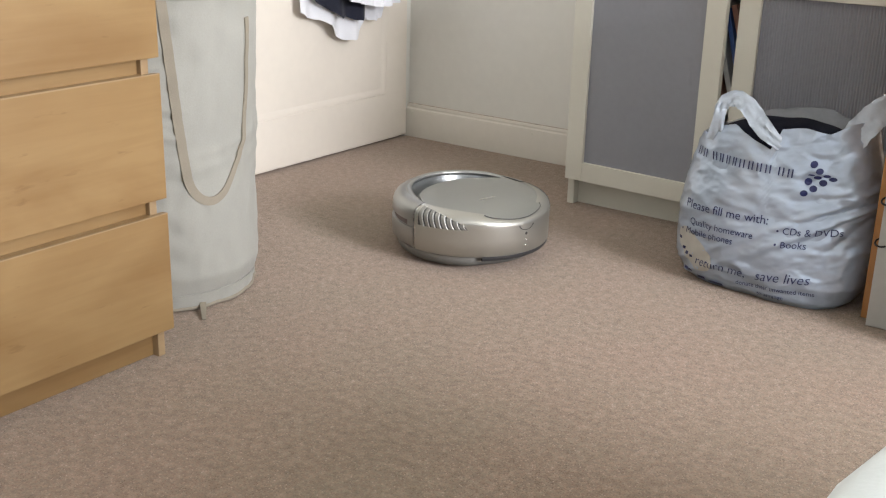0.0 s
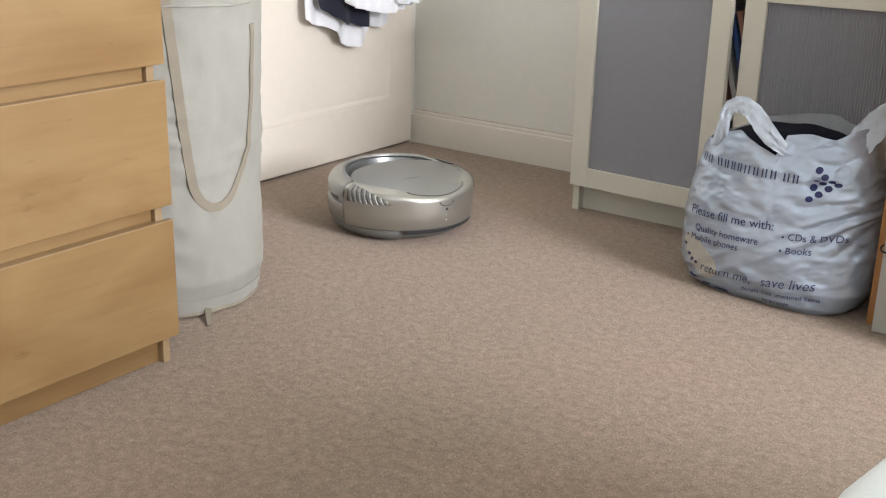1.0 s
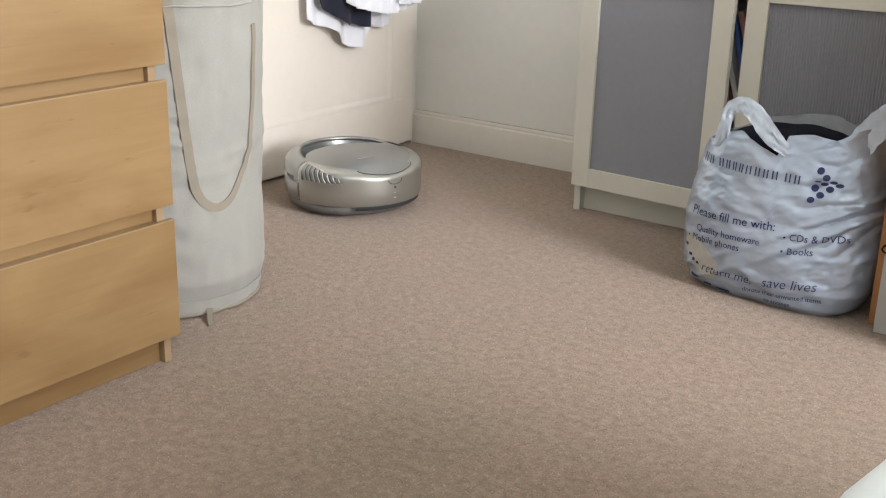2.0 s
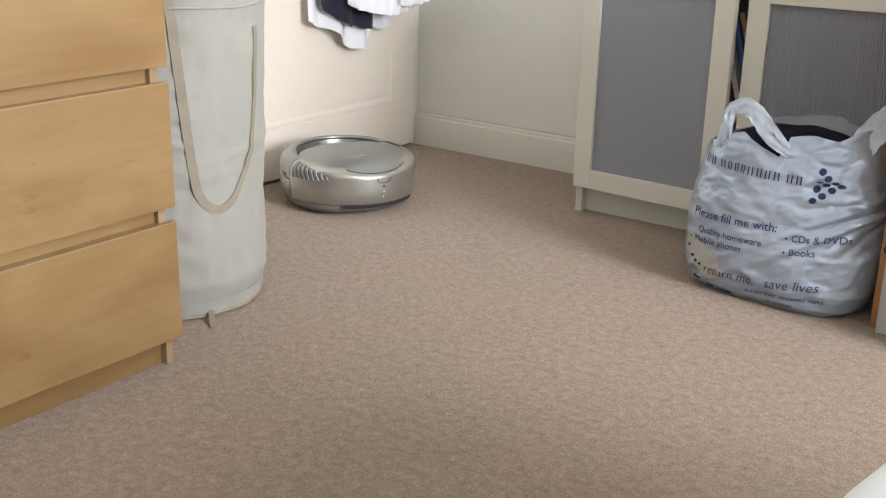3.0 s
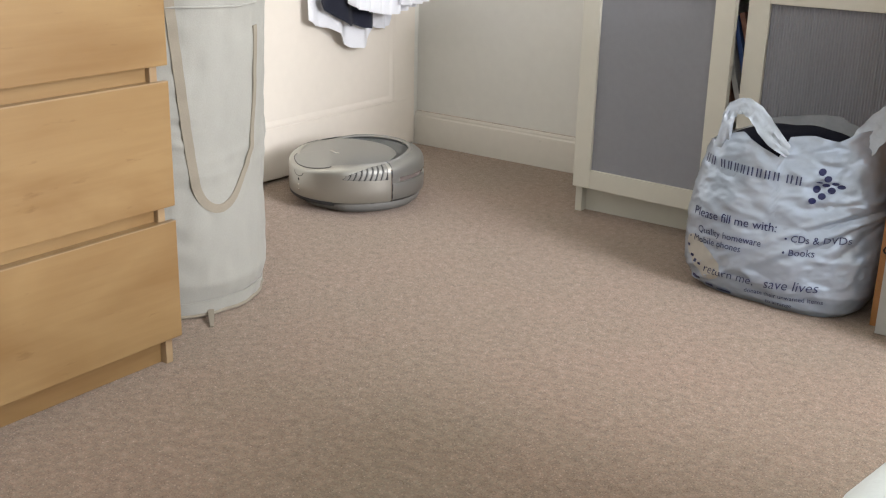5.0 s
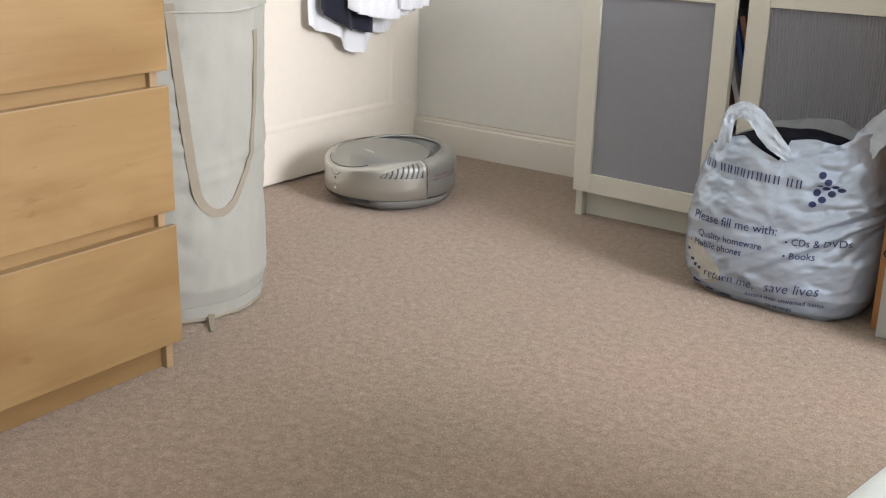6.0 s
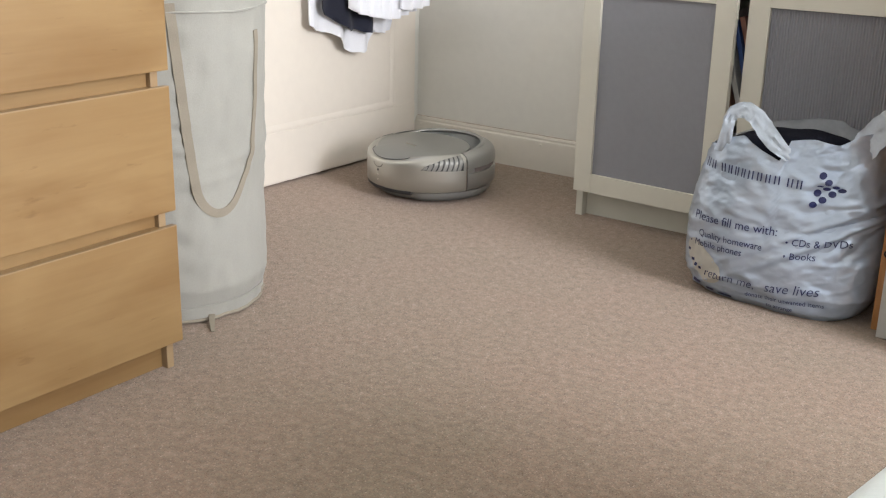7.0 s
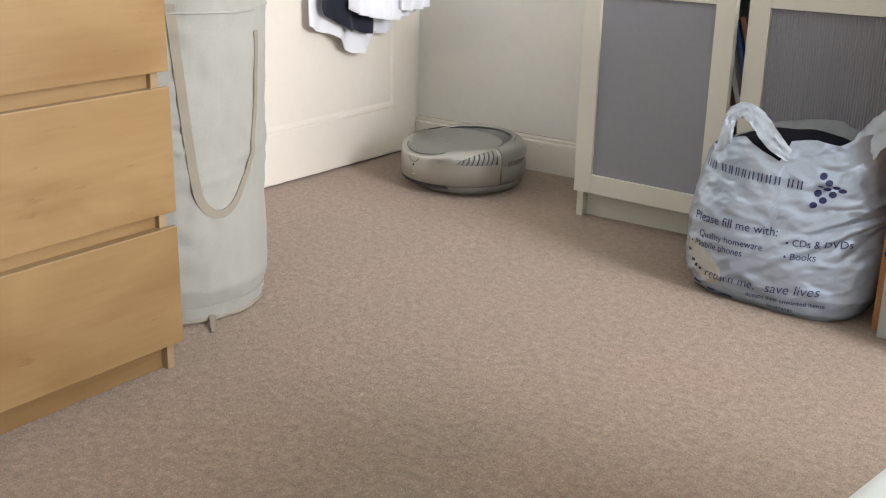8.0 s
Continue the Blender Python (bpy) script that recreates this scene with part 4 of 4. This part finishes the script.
def clothes():
    garment("shirt", WHITE_COTTON, [(2.222, 0.430), (2.25, 0.412), (2.30, 0.403), (2.335, 0.386), (2.362, 0.355), (2.395, 0.339), (2.44, 0.336), (2.472, 0.343), (2.492, 0.368), (2.515, 0.398), (2.53, 0.42)], -2.070, 0.012, 1.35, "white cotton shirt hanging on the door", 1, 3)
    garment("shirt", WHITE_COTTON, [(2.49, 0.393), (2.53, 0.380), (2.56, 0.378), (2.58, 0.384), (2.585, 0.418)], -2.076, 0.004, 1.3, "white cotton shirt hanging on the door", 7, 2)
    garment("navy_top", NAVY_COTTON, [(2.250, 0.476), (2.266, 0.456), (2.308, 0.430), (2.353, 0.406), (2.370, 0.410), (2.386, 0.404), (2.418, 0.396), (2.443, 0.393), (2.460, 0.43)], -2.040, 0.010, 1.32, "navy blue cotton top hanging on the door", 3, 2)
    garment("shirt", WHITE_COTTON, [(2.315, 0.472), (2.33, 0.460), (2.39, 0.445), (2.45, 0.434), (2.50, 0.432), (2.56, 0.441), (2.61, 0.452)], -1.995, 0.014, 1.30, "white pleated cotton shirt hanging on the door", 5, 7)
    garment("shirt", WHITE_COTTON, [(2.490, 0.460), (2.52, 0.456), (2.58, 0.458), (2.622, 0.460)], -1.965, 0.008, 1.30, "white cotton shirt sleeve hanging on the door", 9, 3)
    hk = thing("coat_hook", "small metal coat hook screwed to the door", "hook", (X0 + 0.008, 2.42, 1.36))
    bm = bmesh.new()
    tube(bm, [(0.0, 0, 0.03), (0.02, 0, 0.01), (0.05, 0, -0.01), (0.09, 0, -0.008), (0.13, 0, 0.02)], 0.006, 10)
    part("hook_arm", bm, CHROME, hk, smooth=True)
    part("hook_plate", boxed(0.0, 0.004, -0.015, 0.015, 0.0, 0.07, 0.001), CHROME, hk)


# ---- bed ----
def bed():
    b = thing("bed", "low bed with pale rumpled bedding hanging over its edge", "bed", (0.556, 0.20, 0))
    bm = boxed(-0.56, 0.56, -0.90, 0.90, 0.06, 0.26, 0.02)
    part("bed_base", bm, CANVAS, b)
    for sx in (-0.5, 0.5):
        for sy in (-0.82, 0.82):
            bm = bmesh.new()
            tube(bm, [(sx, sy, 0.0), (sx, sy, 0.065)], 0.025, 14)
            part("leg", bm, PINE, b)
    part("mattress", boxed(-0.56, 0.56, -0.90, 0.90, 0.262, 0.42, 0.04, 3), CANVAS, b)
    bm = bmesh.new()
    rows = []
    na = 480
    for i in range(na):
        a = 2 * math.pi * i / na
        ca, sa = math.cos(a), math.sin(a)
        ex = math.copysign(abs(ca) ** 0.2, ca)
        ey = math.copysign(abs(sa) ** 0.2, sa)
        row = []
        for k, (f, z) in enumerate(((0.0, 0.465), (0.3, 0.465), (0.6, 0.463), (0.8, 0.462), (0.92, 0.457), (0.965, 0.445), (0.99, 0.425), (1.0, 0.395), (1.002, 0.34), (1.0, 0.29))):
            x, y = 0.72 * ex * f, 1.12 * ey * f
            x += 0.024 * math.exp(-((y - 0.60) / 0.08) ** 2) * (1 if x < 0 else 0) * f
            wob = 0.010 * noise.noise((x * 5, y * 5, 0)) * (f > 0.2)
            fold = 0.010 * math.sin(a * 40) * max(0, (f - 0.97) / 0.03) if k > 6 else 0
            row.append(Vector((x + fold * ca, y + fold * sa, z + wob)))
        rows.append(row)
    grid(bm, rows, closed_u=True)
    bmesh.ops.remove_doubles(bm, verts=bm.verts[:], dist=0.0005)
    part("duvet", bm, BEDDING, b, "pale mint-white rumpled duvet", smooth=True, angle=80)


# ---- robot vacuum cleaner ----
SHOULDER = [(0.163, 0.0355), (0.1700, 0.0365), (0.1720, 0.0405), (0.1726, 0.070), (0.1725, 0.100), (0.1722, 0.1100), (0.1708, 0.1168), (0.1675, 0.1222), (0.1610, 0.1270), (0.1520, 0.1305), (0.1435, 0.1320)]


def robot():
    v = thing("robot_vacuum", "round silver robot vacuum cleaner rolling on the carpet", "robot vacuum", (0, 0, 0))

    def lift(z, a):
        """The top rises a little to the front and falls to the rear."""
        c = math.cos(a)
        k = max(0, (z - 0.098) / 0.032)
        return z + k * (0.006 * c if c > 0 else 0.003 * c - 0.015 * (-c) ** 5)

    def on_shell(z):
        return interp(z, [p[1] for p in SHOULDER], [p[0] for p in SHOULDER])

    def shell(r, z, a):
        return r, lift(z, a)

    bm = bmesh.new()
    lathe(bm, SHOULDER, 90, 94, 266, shell)
    part("rear_shell", bm, SILVER, v, "satin silver plastic side shell", smooth=True, angle=50)
    # bumper with a groove round the front
    bump = [(0.160, 0.0385), (0.1700, 0.039), (0.1730, 0.043), (0.1742, 0.060), (0.1745, 0.078), (0.1735, 0.0815), (0.1688, 0.0830), (0.1684, 0.0940), (0.1740, 0.0960), (0.1739, 0.104), (0.1730, 0.1120), (0.1708, 0.1185), (0.1668, 0.1240), (0.1600, 0.1285), (0.1515, 0.1318), (0.1435, 0.1332)]
    bm = bmesh.new()
    lathe(bm, bump, 90, -92.6, 92.6, shell)
    part("bumper", bm, SILVER_BUMPER, v, "grey front bumper with a sensor groove", smooth=True, angle=45)
    bm = bmesh.new()
    lathe(bm, [(0.1690, 0.0828), (0.1698, 0.0885), (0.1690, 0.0942)], 80, -84, 84)
    part("sensor_strip", bm, SLOT_RED, v, "dull reddish-grey sensor strip", smooth=True)
    for s in (-1, 1):
        bm = bmesh.new()
        lathe(bm, [(r - 0.0014, z) for r, z in SHOULDER], 4, s * 92.4, s * 93.6, shell)
        part("seam", bm, DARK_PLASTIC, v, smooth=True)
        bm = bmesh.new()
        lathe(bm, [(r + 0.0006, z) for r, z in SHOULDER], 3, s * 93.3, s * 94.3, shell)
        part("seam_lip", bm, CHROME, v, "bright lip beside the bumper joint", smooth=True)
    # raised rim that carries the handle over the front
    bm = bmesh.new()
    pts = []
    for i in range(121):
        a = radians(-92 + 184 * i / 120)
        e = min(1.0, (92 - abs(math.degrees(a))) / 40)
        e = e * e * (3 - 2 * e)
        z0 = 0.1320 + (0.006 if math.cos(a) > 0 else 0.003) * math.cos(a) + 0.0045 * e
        row = []
        for k in range(12):
            t = 2 * math.pi * k / 12
            rr = 0.1385 + 0.0065 * math.cos(t)
            zz = z0 - 0.0035 + (0.0012 + 0.0038 * e) * math.sin(t)
            row.append(Vector((rr * math.cos(a), rr * math.sin(a), zz)))
        pts.append(row)
    g = grid(bm, pts, closed_v=True)
    bm.faces.new(g[0])
    bm.faces.new(g[-1])
    part("carrying_rim", bm, SILVER_BUMPER, v, "raised grey-silver rim that forms the carrying handle", smooth=True, angle=60)
    # sunken dish under the rim; its darker grey stands in for the recess's shade
    bm = bmesh.new()
    lathe(bm, [(0.1460, 0.1285), (0.1330, 0.1270), (0.1290, 0.112), (0.1240, 0.104), (0.06, 0.102), (0.001, 0.102)], 96, -92, 92, lambda r, z, a: (r, z + 0.008 * math.cos(a) * r / 0.146))
    part("handle_recess", bm, RECESS_SHADE_GREY, v, "silver recess under the carrying rim, its shade put into a darker grey", smooth=True, angle=50)

    # lid: a plate that covers the rear of the top and droops over the rear edge
    def lid_radius(deg):
        return interp(abs(deg), [0, 30, 50, 75, 95, 110, 122, 135, 150, 165, 180], [0.084, 0.090, 0.102, 0.126, 0.146, 0.150, 0.152, 0.154, 0.157, 0.1605, 0.162])

    def shell_top(r, a):
        z = interp(r, [0.1435, 0.152, 0.161, 0.1675, 0.1708, 0.1722], [0.132, 0.1305, 0.127, 0.1222, 0.1168, 0.110])
        return lift(z, a)

    def lid_top(r, edge, a):
        c = math.cos(a)

        def flat(q):
            return 0.1342 + (0.045 if c < 0 else 0.012) * q * c

        # the edge stands proud at the rear and runs into the shell at the sides
        proud = 0.0008 if c < -0.86 else -0.0007
        t = min(1, max(0, (r - 0.06) / (edge - 0.06)))
        drop = (shell_top(edge, a) + proud - flat(edge)) * min(1, max(0, 0.34 - c) * 2.6)
        z = flat(r) + drop * t ** 2.2
        return max(z, shell_top(r, a) + proud) if r > 0.1435 else z

    bm = bmesh.new()
    rows = []
    na = 144
    rad = [lid_radius(-180 + 360 * i / na) for i in range(na)]
    rad = [sum(rad[(i + k) % na] for k in range(-4, 5)) / 9 for i in range(na)]
    for i in range(na):
        a = radians(-180 + 360 * i / na)
        c, s = math.cos(a), math.sin(a)
        row = []
        for f in (0.0, 0.2, 0.4, 0.52, 0.62, 0.7, 0.77, 0.83, 0.88, 0.92, 0.955, 0.98, 1.0, 1.0):
            r = rad[i] * f
            row.append(Vector((r * c, r * s, lid_top(r, rad[i], a))))
        row[-1] = row[-1] - Vector((0, 0, 0.012 if c > 0.1 else 0.004))
        rows.append(row)
    grid(bm, rows, closed_u=True)
    bmesh.ops.remove_doubles(bm, verts=bm.verts[:], dist=0.00005)
    lid = part("lid", bm, SILVER_LID, v, "smooth grey-silver lid", smooth=True, angle=50)
    # dark joint round the lid's rear edge
    path = []
    for i in range(na):
        d = -180 + 360 * i / na
        if abs(d) > 146:
            path.append((d % 360, rad[i] + 0.0005 - 0.008 * max(0, (153 - abs(d)) / 7) ** 1.5))
    path.sort()
    bm = bmesh.new()
    tube(bm, [Vector((r * math.cos(radians(d)), r * math.sin(radians(d)), shell_top(r, radians(d)) + 0.0008)) for d, r in path], 0.0009, 8)
    part("lid_joint", bm, DARK_PLASTIC, lid, smooth=True)
    # name on the lid as a plain bar
    nm = part("name_bar", boxed(-0.003, 0.003, -0.022, 0.022, -0.00015, 0.00015), CHROME, lid)
    nm.matrix_local = pose(-0.060, 0.010, 0.1342 - 0.045 * 0.060 + 0.0003, 0, -2.6, 0)

    # fins: a dark pocket and eight blades on either side, cut into the shoulder
    def span(d):
        t = min(1, max(0, (d - 97) / 38))
        return 0.0925 + 0.003 * t, interp(t, [0, 0.3, 0.55, 0.8, 0.93, 1], [0.1300, 0.1275, 0.1225, 0.1130, 0.1050, 0.0965])

    for s in (-1, 1):
        bm = bmesh.new()
        pocket = []
        for i in range(27):
            d = 97 + 38 * i / 26
            a = radians(s * d)
            lo, hi = span(d)
            row = []
            for k in range(8):
                z = lo + (hi - lo) * k / 7
                r = on_shell(z) + 0.0007
                row.append(Vector((r * math.cos(a), r * math.sin(a), lift(z, a) + 0.0005)))
            pocket.append(row)
        grid(bm, pocket)
        vent = part("vent", bm, DARK_PLASTIC, v, "dark air vent with silver fins", smooth=True)
        for j in range(8):
            bm = bmesh.new()
            blade = []
            for k in range(9):
                f = k / 8
                d = 98.9 + 4.55 * j + 2.6 * (1 - f) ** 2
                lo, hi = span(d)
                z = lo + (hi - lo) * f
                r = on_shell(z)
                row = []
                for dd, out in ((-1.85, 0.0002), (-1.5, 0.0016), (1.1, 0.0018), (1.8, 0.0004)):
                    a = radians(s * (d + dd))
                    row.append(Vector(((r + out) * math.cos(a), (r + out) * math.sin(a), lift(z, a) + out * 0.6)))
                blade.append(row)
            grid(bm, blade)
            part("fin", bm, SILVER_FIN, vent, smooth=True, angle=30)
    # outline of the release button and three small lamps at the rear
    bm = bmesh.new()
    rows = []
    for i in range(21):
        t = math.pi * i / 20
        row = []
        for f in (0.88, 1.0):
            a = math.pi + 0.021 * f * math.cos(t) / 0.17
            z = 0.1000 - 0.0125 * f * math.sin(t)
            r = on_shell(z) + 0.0006
            row.append(Vector((r * math.cos(a), r * math.sin(a), lift(z, a))))
        rows.append(row)
    grid(bm, rows)
    part("release_button", bm, DARK_PLASTIC, v, "half-round outline of the release button", smooth=True)
    for z, mat, rad_ in ((0.080, DARK_PLASTIC, 0.0034), (0.066, CHROME, 0.0027), (0.053, CHROME, 0.0027)):
        bm = bmesh.new()
        bmesh.ops.create_uvsphere(bm, u_segments=14, v_segments=8, radius=rad_)
        for q in bm.verts:
            q.co = Vector((q.co.x * 0.45 - on_shell(z), q.co.y, q.co.z + z))
        part("indicator_lamp", bm, mat, v, smooth=True)
    # underside tray, dark gap and wheels
    bm = bmesh.new()
    lathe(bm, [(0.02, 0.009), (0.135, 0.0075), (0.151, 0.010), (0.1600, 0.018), (0.1635, 0.027), (0.1630, 0.0335)], 90, shape=lambda r, z, a: (r * (1 - 0.08 * min(1, max(0, -math.cos(a) - 0.70) * 6)), z))
    part("base", bm, BASE_GREY, v, "grey underside tray", smooth=True, angle=50)
    bm = bmesh.new()
    lathe(bm, [(0.140, 0.0255), (0.1660, 0.0265), (0.1708, 0.0318), (0.1714, 0.0372), (0.160, 0.0390)], 40, 146, 216)
    part("dust_bin_slot", bm, DARK_PLASTIC, v, smooth=True)
    for s in (-1, 1):
        bm = bmesh.new()
        bmesh.ops.create_cone(bm, cap_ends=True, segments=28, radius1=0.030, radius2=0.030, depth=0.018, matrix=Matrix.Translation((0.0, s * 0.112, 0.030)) @ pose(0, 0, 0, 90, 0, 0))
        part("wheel", bm, DARK_PLASTIC, v)
    bm = bmesh.new()
    bmesh.ops.create_uvsphere(bm, u_segments=16, v_segments=10, radius=0.012, matrix=Matrix.Translation((0.115, 0, 0.0122)))
    part("caster", bm, DARK_PLASTIC, v, smooth=True)
    return v


room()
carpet_pile()
door()
chest()
hamper()
cupboard()
cupboard_contents()
carrier_bag()
bag_filling()
pine_unit()
clothes()
bed()
VACUUM = robot()


def motions():
    """The robot drives to the door, turns on the spot and drives into the corner."""
    rows = [(0, -1.315, 1.957, 167), (0.5, -1.414, 1.977, 166.5), (1, -1.58, 2.026, 165.5), (1.5, -1.702, 2.062, 165.5), (1.7, -1.74, 2.076, 165.5), (2.2, -1.812, 2.1, 167), (2.8, -1.826, 2.106, 166.5), (3, -1.826, 2.107, 161.5), (3.2, -1.828, 2.111, 152.5), (3.5, -1.829, 2.117, 132.5), (3.6, -1.829, 2.118, 125.0), (3.8, -1.827, 2.117, 107.5), (4, -1.822, 2.113, 93.5), (4.2, -1.82, 2.113, 82.5), (4.5, -1.818, 2.114, 74.5), (4.7, -1.818, 2.117, 74), (5.2, -1.812, 2.14, 74.5), (5.8, -1.795, 2.204, 75), (6, -1.787, 2.231, 74.5), (6.5, -1.768, 2.296, 73), (7, -1.754, 2.364, 73), (7.4, -1.743, 2.416, 73), (7.6, -1.737, 2.44, 73), (8, -1.727, 2.477, 74)]
    walk(VACUUM, [(t, pose(x, y, 0, 0, 0, a)) for t, x, y, a in rows])


motions()
